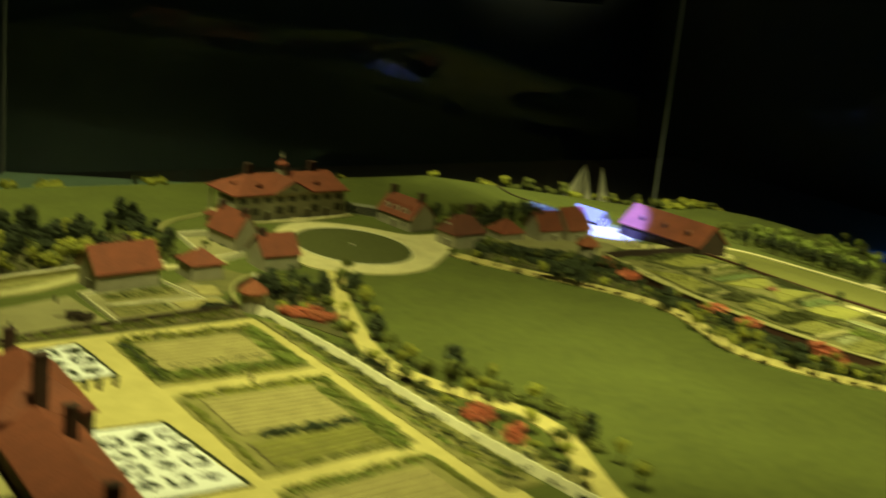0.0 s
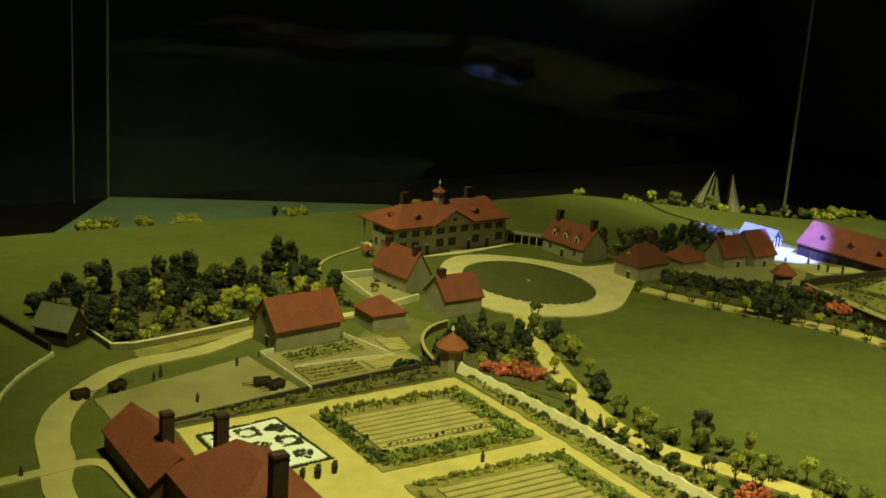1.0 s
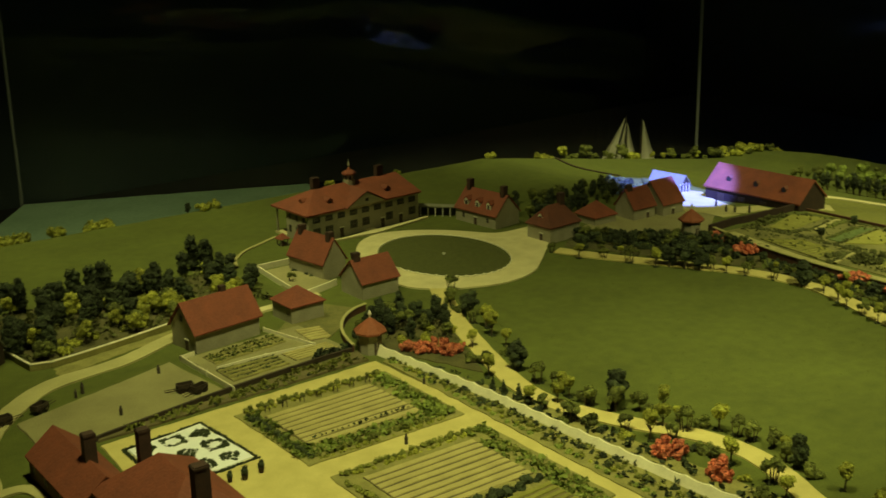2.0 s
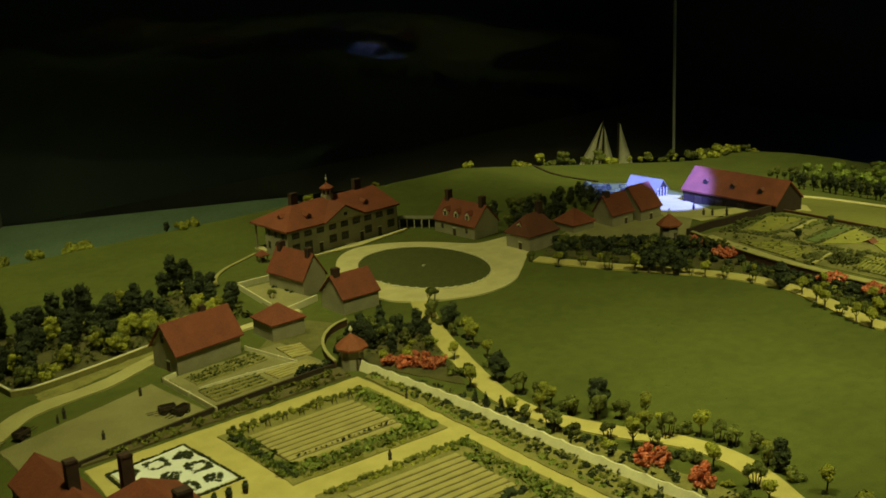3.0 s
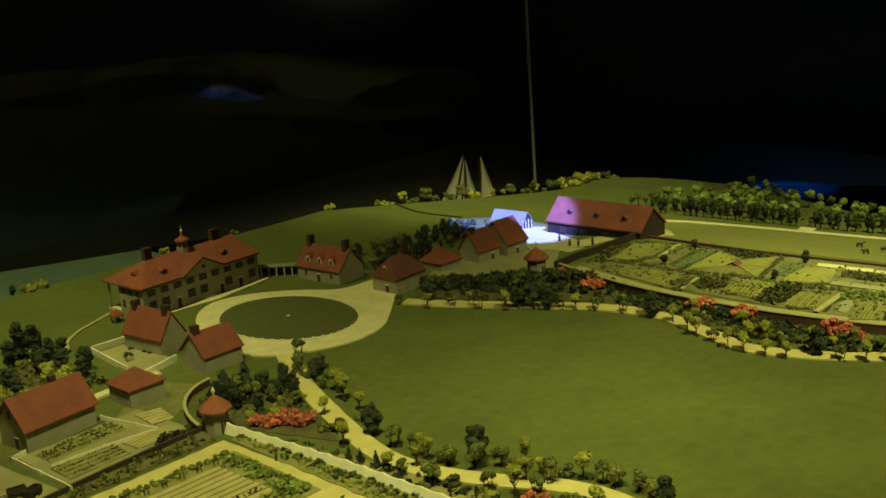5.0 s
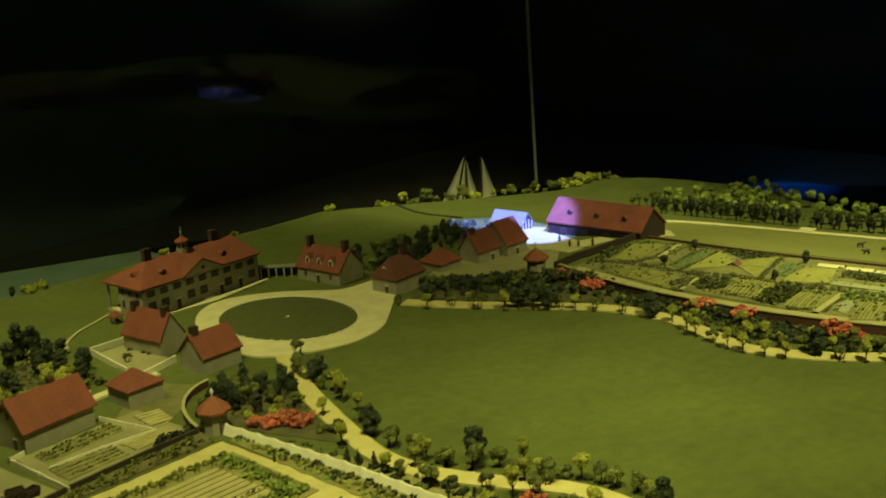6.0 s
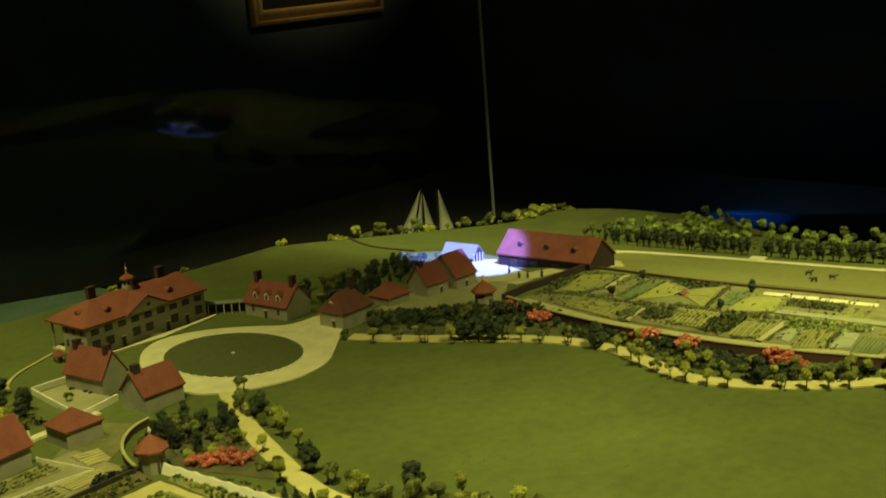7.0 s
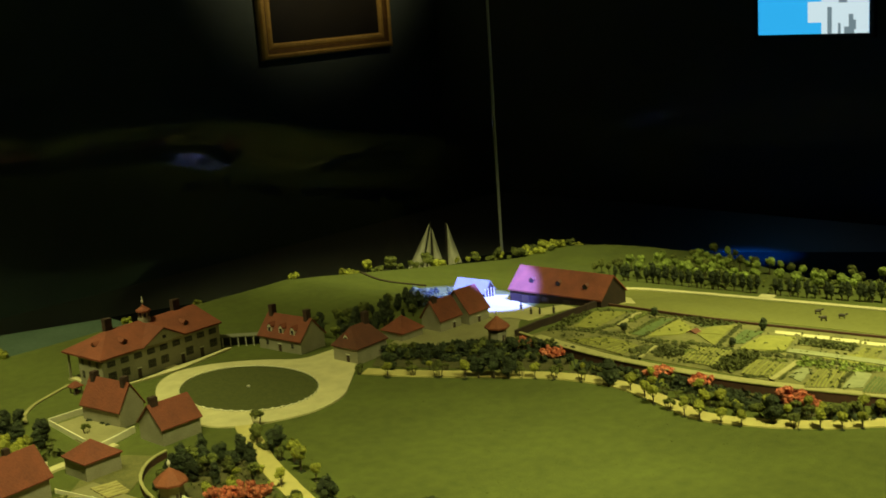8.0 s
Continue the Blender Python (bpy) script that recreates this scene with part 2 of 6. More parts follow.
def ground_mesh():
    nx, ny = 230, 178
    xs, ys = np.linspace(0.06, 4.3, nx), np.linspace(0.45, 3.75, ny)
    verts, faces = [], []
    for y in ys:
        for x in xs:
            verts.append((x, y, fall(x, y) + 0.0012 * noise.noise((x * 14, y * 14, 0))))
    for j in range(ny - 1):
        for i in range(nx - 1):
            a = j * nx + i
            faces.append((a, a + 1, a + nx + 1, a + nx))
    ob = raw("ground", verts, faces, LAWN, smooth=True)
    return tagged(ob, "green flocked lawn of a museum landscape model", "ground", kind="structure")


ground_mesh()


def strip(name, points, width, mat, label, lift=0.003, category="path", kind="structure", steps=8, widths=None):
    """A flat band of ground cover along a curve, draped over the terrain."""
    line = smooth_line(points, steps)
    verts, faces = [], []
    for i, p in enumerate(line):
        d = (line[min(i + 1, len(line) - 1)] - line[max(i - 1, 0)]).normalized()
        w = width
        if widths:
            k = i / (len(line) - 1) * (len(widths) - 1)
            w = widths[int(k)] + (widths[min(int(k) + 1, len(widths) - 1)] - widths[int(k)]) * (k - int(k))
        w *= 1 + 0.08 * noise.noise((p.x * 40, p.y * 40, 3))
        side = Vector((-d.y, d.x)) * w / 2
        for s, dz in ((-1, -0.004), (-1, 0), (0, 0.0004), (1, 0), (1, -0.004)):
            q = p + side * s
            verts.append((q.x, q.y, fall(q.x, q.y) + lift + dz))
    for i in range(len(line) - 1):
        for k in range(4):
            a = i * 5 + k
            faces.append((a, a + 5, a + 6, a + 1))
    return tagged(raw(name, verts, faces, mat), label, category, kind=kind)


def marks(n, length):
    """Even steps from 0 to 1 with a narrow step at either end for the dropped rim."""
    e = min(0.2 / n, 0.002 / length)
    return [0.0] + [e + (1 - 2 * e) * i / n for i in range(n + 1)] + [1.0]


def patch(name, corners, mat, label, lift=0.002, category="ground", kind="structure", ragged=0.0035, parent=None):
    """A four-cornered piece of ground cover with a dropped rim, corners in order round it, draped over the terrain."""
    a, b, c, d = [Vector(q) for q in corners]
    us, vs = marks(max(6, int((b - a).length / 0.02)), (b - a).length), marks(max(6, int((d - a).length / 0.02)), (d - a).length)
    nu, nv = len(us) - 1, len(vs) - 1
    verts, faces = [], []
    for j, v in enumerate(vs):
        for i, u in enumerate(us):
            p = (a * (1 - u) + b * u) * (1 - v) + (d * (1 - u) + c * u) * v
            wob = Vector((noise.noise((p.x * 60, p.y * 60, 1)), noise.noise((p.x * 60, p.y * 60, 7)))) * ragged
            if i < 2 or j < 2 or i > nu - 2 or j > nv - 2:
                p = p + wob
            rim = i in (0, nu) or j in (0, nv)
            verts.append((p.x, p.y, fall(p.x, p.y) + lift + 0.0006 * noise.noise((p.x * 50, p.y * 50, 2)) - (0.006 if rim else 0)))
    for j in range(nv):
        for i in range(nu):
            k = j * (nu + 1) + i
            faces.append((k, k + 1, k + nu + 2, k + nu + 1))
    return tagged(raw(name, verts, faces, mat, parent), label, category, kind=kind)


def tilled(name, corners, rows, mat, gap_mat, label, lift=0.006, fill=0.8, height=0.0028):
    """A plot of raised rows, each a part of its own, over darker earth; rows run from side 0-3 to side 1-2."""
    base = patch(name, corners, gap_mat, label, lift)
    a, b, c, d = [Vector(q) for q in corners]
    for r in range(rows):
        v0, v1 = (r + (1 - fill) / 2) / rows, (r + (1 + fill) / 2) / rows
        verts, faces = [], []
        n = 14
        for i in range(n + 1):
            u = 0.015 + 0.97 * i / n
            for k, h in ((0.0, -0.002), (0.14, 0.8), (0.5, 1.0), (0.86, 0.8), (1.0, -0.002)):
                v = v0 + (v1 - v0) * k
                p = (a * (1 - u) + b * u) * (1 - v) + (d * (1 - u) + c * u) * v
                z = fall(p.x, p.y) + lift + (height * h * (0.8 + 0.5 * noise.noise((p.x * 70, p.y * 70, r))) if h > 0 else h)
                verts.append((p.x, p.y + 0.0012 * noise.noise((p.x * 30, r * 3.1, 0)), z))
        for i in range(n):
            for k in range(4):
                q = i * 5 + k
                faces.append((q, q + 5, q + 6, q + 1))
        raw("soil_ridge", verts, faces, mat, base)
    return base


# ---- the room and the case ----
def slab(name, x0, x1, y0, y1, z0, z1, mat, label, category):
    return tagged(part(name, box(x0, x1, y0, y1, z0, z1), mat), label, category, kind="structure")


slab("floor", -2.2, 6.4, -2.2, 6.4, -0.95, -0.85, BLACK, "dark gallery floor", "floor")
slab("wall_north", -2.2, 6.2, 6.2, 6.4, -0.85, 2.2, ROOM_WALL, "dark painted gallery wall behind the model", "wall")
slab("wall_east", 6.2, 6.4, -2.2, 6.4, -0.85, 2.2, ROOM_WALL, "dark painted gallery wall with a screen", "wall")
slab("wall_south", -2.2, 6.2, -2.2, -2.0, -0.85, 2.2, ROOM_WALL, "dark painted gallery wall", "wall")
slab("wall_west", -2.4, -2.2, -2.2, 6.4, -0.85, 2.2, ROOM_WALL, "dark painted gallery wall", "wall")
slab("ceiling", -2.4, 6.4, -2.2, 6.4, 2.2, 2.3, BLACK, "black gallery ceiling", "ceiling")
slab("plinth", 0.06, 5.50, 0.45, 5.05, -0.85, -0.40, BLACK, "black plinth carrying the landscape model", "plinth")
slab("plinth_apron_north", 0.02, 5.46, 0.41, 0.45, -0.85, 0.01, BLACK, "black edge board of the model", "edge board")
slab("plinth_apron_west", 0.02, 0.06, 0.45, 5.05, -0.85, -0.02, BLACK, "black edge board of the model", "edge board")


def river():
    ob = raw("water", [(0.15, 3.05, -0.366), (2.45, 3.05, -0.366), (2.45, 4.50, -0.366), (1.40, 4.945, -0.366), (0.15, 3.20, -0.366)], [(0, 1, 2, 3, 4)], WATER)
    tagged(ob, "dull teal river surface beyond the lawn", "water", kind="structure")
    # far stretch of the river, darkness painted in so the lamps barely show
    ob = raw("water_unlit", [(1.00, 2.95, -0.370), (3.95, 0.55, -0.370), (5.42, 1.30, -0.370), (4.12, 3.84, -0.370), (1.42, 4.95, -0.370)], [(0, 1, 2, 3, 4)], WATER_UNLIT)
    tagged(ob, "river surface beyond the hill, coloured near-black as unlit", "water", kind="structure")


river()


def pane_material(name, ior):
    m = bpy.data.materials.new(name)
    m.use_nodes = True
    n = m.node_tree.nodes
    bsdf = n["Principled BSDF"]
    bsdf.inputs["Base Color"].default_value = (0.93, 0.96, 0.95, 1)
    bsdf.inputs["Roughness"].default_value = 0.02
    bsdf.inputs["IOR"].default_value = ior
    bsdf.inputs["Transmission Weight"].default_value = 1.0
    return m


CASE_GLASS = pane_material("case_glass", 1.22)
SIDE_GLASS = pane_material("coated_case_glass", 1.08)


def glass_pane(name, a, b, label, mat):
    """A standing pane 8 mm thick from plan point a to b."""
    d = Vector(b) - Vector(a)
    ob = part(name, box(0.008, d.length - 0.008, 0, 0.008, -0.40, 1.9), mat)
    ob.matrix_world = Matrix.Translation((a[0], a[1], 0)) @ Matrix.Rotation(math.atan2(d.y, d.x), 4, "Z")
    ob.visible_shadow = False
    return tagged(ob, label, "glass pane", kind="structure")


def joint(name, x, y, label, mat, r=0.0065):
    bm = lathe([(r, -0.40), (r, 1.0), (r, 1.9)], 10)
    ob = part(name, bm, mat)
    ob.location = (x, y, 0)
    return tagged(ob, label, "glazing joint", kind="structure")


CORNERS = [(1.405, 4.985), (4.13, 3.852), (5.45, 1.30)]
glass_pane("window_1", CORNERS[0], CORNERS[1], "clear glass pane closing the back of the model case", CASE_GLASS)
glass_pane("window_2", CORNERS[1], CORNERS[2], "clear glass pane closing the side of the model case", SIDE_GLASS)
joint("trim", *CORNERS[0], "thin pale vertical joint where two glass panes meet", STEEL_DULL)
joint("trim", *CORNERS[1], "thin pale vertical joint where two glass panes meet", STEEL)
joint("trim", 1.27, 5.0, "thin dull vertical joint of the glass case", STEEL_DULL, 0.004)


def painting():
    t = empty("framed_painting", 5.176, 6.195, 0.835, 0, "dark framed painting with a gilt moulded frame on the gallery wall", "painting")
    w, h = 0.545, 0.36
    part("canvas", box(-w + 0.095, w - 0.095, -0.012, -0.004, -h + 0.095, h - 0.095), CANVAS, t, "dark painted canvas")
    # inset from the outer edge and height above the wall
    profile = ((0.0, 0.0), (0.0, 0.030), (0.010, 0.046), (0.026, 0.052), (0.036, 0.044), (0.042, 0.026), (0.060, 0.022), (0.072, 0.030), (0.086, 0.032), (0.096, 0.020), (0.100, 0.004))
    corners = ((-1, -1), (1, -1), (1, 1), (-1, 1))
    for k, nm in enumerate(("frame_rail", "frame_stile", "frame_rail", "frame_stile")):
        bm = bmesh.new()
        ends = []
        for sx, sz in (corners[k], corners[(k + 1) % 4]):
            ends.append([bm.verts.new((sx * (w - a), -d, sz * (h - a))) for a, d in profile])
        for q in range(len(profile) - 1):
            bm.faces.new((ends[0][q], ends[1][q], ends[1][q + 1], ends[0][q + 1]))
        rail = part(nm, bm, GOLD, t, "gilt moulding with a dark groove")
        rail.data.materials.append(GILT_DARK)
        for f in rail.data.polygons:
            f.material_index = int(f.index in (4, 5))


painting()


def glow(name, colour, strength):
    m = bpy.data.materials.new(name)
    m.use_nodes = True
    bsdf = m.node_tree.nodes["Principled BSDF"]
    bsdf.inputs["Base Color"].default_value = (0.02, 0.02, 0.02, 1)
    bsdf.inputs["Emission Color"].default_value = (*colour, 1)
    bsdf.inputs["Emission Strength"].default_value = strength
    return m


def screen():
    t = empty("wall_screen", 6.195, 3.353, 0.662, 0, "lit video screen with a sky-blue field on the dark wall", "screen")
    part("housing", box(-0.03, 0, -0.35, 0.35, -0.225, 0.23, 0.004), BLACK, t, "black screen housing")
    blue, white, grey = glow("screen_blue", (0.03, 0.42, 0.85), 0.9), glow("screen_white", (0.62, 0.75, 0.80), 0.9), glow("screen_grey", (0.18, 0.25, 0.28), 0.8)
    d = part("display", box(-0.033, -0.031, -0.32, 0.32, -0.2, 0.2), blue, t, "sky-blue glowing display")
    bm = bmesh.new()
    box_into(bm, -0.0345, -0.0335, -0.32, -0.055, -0.2, 0.2)
    part("pale_picture", bm, white, d)
    bm = bmesh.new()
    box_into(bm, -0.0365, -0.0355, -0.078, 0.022, -0.14, -0.03)
    box_into(bm, -0.0365, -0.0355, -0.070, -0.058, -0.2, -0.155)
    part("pale_card", bm, white, d)
    for y0, y1, z0, z1 in ((-0.24, -0.185, -0.2, -0.165), (-0.235, -0.21, -0.165, -0.10), (-0.25, -0.235, -0.18, -0.13), (-0.165, -0.15, -0.2, -0.145), (-0.20, -0.155, -0.04, 0.10), (-0.29, -0.25, 0.02, 0.16), (-0.115, -0.09, -0.2, -0.06)):
        part("grey_shape", box(-0.036, -0.035, y0, y1, z0, z1), grey, d)


screen()

# ---- paths, drive and ground cover ----
strip("path_serpentine_west", [(1.425, 2.165), (1.372, 2.06), (1.328, 1.972), (1.278, 1.84), (1.228, 1.692), (1.210, 1.600), (1.216, 1.52), (1.253, 1.418), (1.306, 1.312), (1.320, 1.231), (1.305, 1.153), (1.26, 1.04), (1.23, 0.95)], 0.041, SAND, "sandy serpentine walk beside the bowling green")
strip("path_serpentine_east", [(1.80, 2.20), (1.865, 2.065), (1.952, 1.92), (2.022, 1.78), (2.04, 1.65), (2.01, 1.53), (1.975, 1.41), (2.0, 1.305), (2.055, 1.20), (2.13, 1.11), (2.2, 1.0)], 0.042, SAND, "sandy serpentine walk beside the bowling green")
strip("road_stable_lane", [(1.02, 2.275), (0.86, 2.25), (0.72, 2.19), (0.58, 2.165), (0.50, 2.11), (0.42, 2.02), (0.375, 1.92), (0.358, 1.83), (0.335, 1.74), (0.33, 1.60), (0.33, 1.40)], 0.06, LANE, "pale gravel lane curving past the yard", widths=[0.036, 0.036, 0.038, 0.042, 0.042, 0.046, 0.05, 0.05, 0.04, 0.04, 0.04], category="road")
strip("path_cross", [(0.10, 1.765), (0.22, 1.785), (0.33, 1.80), (0.41, 1.80), (0.425, 1.70), (0.435, 1.55), (0.44, 1.30)], 0.022, LANE, "pale gravel path along the long brick house", lift=0.004)
strip("path_mansion_north", [(1.15, 2.57), (1.175, 2.625), (1.225, 2.675), (1.284, 2.707), (1.345, 2.738)], 0.008, TURF_PATH, "pale gravel path to the porch")
strip("path_stable_yard", [(2.354, 2.195), (2.411, 2.292), (2.480, 2.420), (2.56, 2.53)], 0.16, LANE, "sandy stable yard before the long barn")
strip("path_stable_front", [(2.329, 2.189), (2.409, 2.197), (2.480, 2.198), (2.537, 2.182)], 0.07, LANE, "sandy stable yard before the long barn", lift=0.002)
strip("road_meadow", [(2.799, 2.419), (2.950, 2.400), (3.07, 2.36), (3.14, 2.26), (3.25, 2.0), (3.37, 1.69), (3.5, 1.35)], 0.045, GRAVEL, "pale lane along the edge of the wood", category="road")
strip("road_wood_gap", [(3.255, 2.0), (3.29, 2.012), (3.335, 2.03)], 0.045, GRAVEL, "pale track through the gap in the wood", category="road", lift=0.004)

strip("path_lower_cross", [(2.420, 1.932), (2.490, 1.950), (2.572, 1.975)], 0.012, TURF_PATH, "worn path between garden plots", lift=0.006)
strip("path_lower_short", [(2.205, 1.718), (2.255, 1.727), (2.298, 1.735)], 0.008, TURF_PATH, "pale path between garden hedges", lift=0.007)
strip("path_lower_steps", [(2.225, 1.398), (2.294, 1.405), (2.385, 1.424)], 0.013, TURF_PATH, "worn path between garden plots", lift=0.007)
strip("path_lower_band", [(2.455, 1.483), (2.463, 1.433), (2.474, 1.345), (2.489, 1.224)], 0.030, PALE_BED, "pale mown strip of the lower garden", lift=0.006)

GREEN = (1.5716, 2.340)
LAWN_X, LAWN_Y = 0.1425, 0.180


def rim(a, grow):
    """A point of the oval lawn's edge, moved outward by grow."""
    return (LAWN_X + grow) * math.cos(a), (LAWN_Y + grow) * math.sin(a)


def ring(name, inner, outer_points, mat, label):
    """The carriage drive: between the round lawn and a free outer outline."""
    line = smooth_line(outer_points + outer_points[:1], 8)[:-1]
    verts, faces = [], []
    n = len(line)
    for p in line:
        q = rim(math.atan2((p.y - GREEN[1]) / LAWN_Y, (p.x - GREEN[0]) / LAWN_X), inner)
        q = (GREEN[0] + q[0], GREEN[1] + q[1])
        verts += [(q[0], q[1], -0.002), (q[0], q[1], 0.0035), (p.x, p.y, 0.0035), (p.x, p.y, -0.002)]
    for i in range(n):
        j = (i + 1) % n
        for k in range(3):
            faces.append((i * 4 + k, i * 4 + k + 1, j * 4 + k + 1, j * 4 + k))
    return tagged(raw(name, verts, faces, mat), label, "drive", kind="structure")


ring("road_carriage_drive", 0.0005, [(1.368, 2.30), (1.383, 2.39), (1.412, 2.47), (1.456, 2.535), (1.503, 2.574), (1.556, 2.589), (1.62, 2.570), (1.677, 2.529), (1.725, 2.477), (1.765, 2.420), (1.80, 2.399), (1.87, 2.397), (1.915, 2.40), (1.905, 2.36), (1.855, 2.285), (1.805, 2.237), (1.713, 2.156), (1.665, 2.118), (1.612, 2.096), (1.545, 2.091), (1.483, 2.110), (1.437, 2.132), (1.385, 2.18), (1.366, 2.23)], GRAVEL, "pale gravel carriage drive round the oval lawn")


def oval_lawn():
    verts, faces = [(GREEN[0], GREEN[1], 0.004)], []
    n = 64
    for i in range(n):
        a = 2 * math.pi * i / n
        verts += [(GREEN[0] + rim(a, r)[0], GREEN[1] + rim(a, r)[1], z) for r, z in ((-0.004, 0.004), (0.0, 0.001))]
    for i in range(n):
        j = (i + 1) % n
        faces += [(0, 1 + 2 * i, 1 + 2 * j), (1 + 2 * i, 2 + 2 * i, 2 + 2 * j, 1 + 2 * j)]
    tagged(raw("ground_round_lawn", verts, faces, LAWN_DARK), "dark green oval lawn inside the carriage drive", "lawn", kind="structure")


oval_lawn()
strip("path_mansion_front", [(1.40, 2.615), (1.46, 2.610), (1.52, 2.612), (1.56, 2.614), (1.645, 2.624), (1.74, 2.641)], 0.012, GRAVEL, "pale gravel path before the mansion front", 0.004, widths=[0.007, 0.008, 0.018, 0.028, 0.014, 0.012])
patch("ground_garden_sand", [(0.50, 0.93), (1.13, 0.93), (1.085, 1.895), (0.55, 1.875)], SAND, "yellow sand walks of the walled garden", 0.002)
patch("ground_parterre", [(0.575, 1.668), (0.722, 1.682), (0.708, 1.845), (0.575, 1.828)], WHITE_GRAVEL, "white gravel parterre bed", 0.0045)
patch("ground_parterre_south", [(0.60, 1.215), (0.752, 1.215), (0.722, 1.455), (0.60, 1.465)], WHITE_GRAVEL, "white gravel parterre bed", 0.0045)
patch("ground_bed_north", [(0.77, 1.602), (1.069, 1.602), (1.069, 1.84), (0.765, 1.84)], BED, "grassy planted edge of the garden bed", 0.004)
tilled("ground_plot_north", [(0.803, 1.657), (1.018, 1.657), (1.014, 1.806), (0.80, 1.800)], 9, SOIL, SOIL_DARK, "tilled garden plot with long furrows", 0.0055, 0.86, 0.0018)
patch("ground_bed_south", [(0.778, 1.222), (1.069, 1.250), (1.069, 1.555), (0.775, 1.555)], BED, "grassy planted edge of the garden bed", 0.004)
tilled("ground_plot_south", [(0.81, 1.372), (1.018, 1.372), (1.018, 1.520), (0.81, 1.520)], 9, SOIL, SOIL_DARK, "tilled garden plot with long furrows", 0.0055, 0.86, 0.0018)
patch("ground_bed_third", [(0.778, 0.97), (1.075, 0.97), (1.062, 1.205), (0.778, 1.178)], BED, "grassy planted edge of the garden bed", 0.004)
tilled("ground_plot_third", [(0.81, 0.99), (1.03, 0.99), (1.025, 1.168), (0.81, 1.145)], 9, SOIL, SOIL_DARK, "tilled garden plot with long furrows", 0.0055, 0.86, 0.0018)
tilled("ground_plot_far_south", [(0.81, 1.248), (1.018, 1.270), (1.018, 1.340), (0.81, 1.335)], 5, CROP, SOIL_DARK, "garden plot with low green crops", 0.0055)
patch("ground_border_north", [(0.55, 1.886), (1.075, 1.905), (1.085, 1.955), (0.555, 1.90)], SOIL_DARK, "dark planted border along the garden wall", 0.004)
patch("ground_border_east", [(1.092, 1.05), (1.168, 1.05), (1.125, 1.90), (1.090, 1.88)], BED, "planted border along the garden wall", 0.004)
patch("ground_fence_border", [(1.215, 0.95), (1.25, 1.05), (1.185, 1.62), (1.135, 1.85)], BED, "olive planted strip between fence and walk", 0.002)
patch("ground_yard", [(0.47, 1.888), (0.805, 1.948), (0.785, 2.130), (0.47, 2.035)], YARD, "bare earth of the farm yard", 0.003)
patch("ground_outhouse", [(0.99, 2.12), (1.09, 2.055), (1.225, 2.15), (1.15, 2.275)], GARDEN_OLIVE, "trodden olive ground round the outhouse", 0.0012)
patch("ground_kitchen_garden", [(0.82, 1.955), (1.08, 1.975), (1.07, 2.15), (0.815, 2.13)], YARD, "brown earth of the kitchen garden", 0.002)
tilled("ground_kitchen_plot_a", [(0.842, 2.060), (1.005, 2.080), (1.0, 2.128), (0.840, 2.112)], 3, BED, YARD, "kitchen garden plot with crops", 0.003)
tilled("ground_kitchen_plot_b", [(0.832, 1.968), (0.955, 1.978), (0.95, 2.035), (0.83, 2.040)], 4, BED, SOIL_DARK, "kitchen garden plot with furrows", 0.003)
tilled("ground_kitchen_plot_c", [(0.968, 1.982), (1.065, 1.990), (1.06, 2.030), (0.962, 2.032)], 5, SOIL, SOIL_DARK, "kitchen garden plot with pale furrows", 0.003)
tilled("ground_kitchen_plot_d", [(1.04, 2.055), (1.085, 2.050), (1.095, 2.115), (1.045, 2.125)], 5, SOIL, SOIL_DARK, "kitchen garden plot with pale furrows", 0.003)
patch("ground_kitchen_yard", [(1.15, 2.30), (1.26, 2.32), (1.262, 2.505), (1.182, 2.505)], COURT, "pale gravel court behind the kitchen", 0.004)
patch("ground_house_court", [(1.04, 2.26), (1.20, 2.275), (1.20, 2.30), (1.04, 2.285)], GRAVEL, "pale gravel court between the outbuildings", 0.004)
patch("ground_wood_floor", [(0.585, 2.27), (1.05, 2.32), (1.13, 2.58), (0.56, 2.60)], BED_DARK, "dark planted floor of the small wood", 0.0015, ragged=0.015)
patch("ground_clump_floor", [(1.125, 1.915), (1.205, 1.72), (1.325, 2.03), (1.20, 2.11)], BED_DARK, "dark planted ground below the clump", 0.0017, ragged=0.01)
patch("ground_lane_verge", [(0.60, 2.19), (0.86, 2.262), (0.87, 2.288), (0.60, 2.236)], BED, "worn olive verge between lane and wall", 0.0015, ragged=0.006)
patch("ground_meadow", [(2.577, 2.075), (2.968, 1.172), (3.48, 1.30), (3.040, 2.400)], MEADOW, "yellowed mown meadow beyond the garden wall", 0.0012)
patch("ground_barn_end", [(2.655, 2.113), (2.712, 2.084), (2.876, 2.244), (2.817, 2.294)], LANE, "pale trampled earth at the end of the barn", 0.003, ragged=0.012)
patch("ground_outbuildings", [(1.93, 2.30), (2.17, 2.06), (2.354, 2.195), (2.30, 2.40)], YARD, "bare earth round the outbuildings", 0.0015)
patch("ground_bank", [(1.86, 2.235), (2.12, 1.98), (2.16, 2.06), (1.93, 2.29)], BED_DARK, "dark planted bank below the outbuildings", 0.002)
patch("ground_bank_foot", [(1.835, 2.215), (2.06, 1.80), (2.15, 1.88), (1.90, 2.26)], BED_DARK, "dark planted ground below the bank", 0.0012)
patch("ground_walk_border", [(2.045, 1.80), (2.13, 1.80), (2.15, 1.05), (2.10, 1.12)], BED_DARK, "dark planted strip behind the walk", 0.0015)
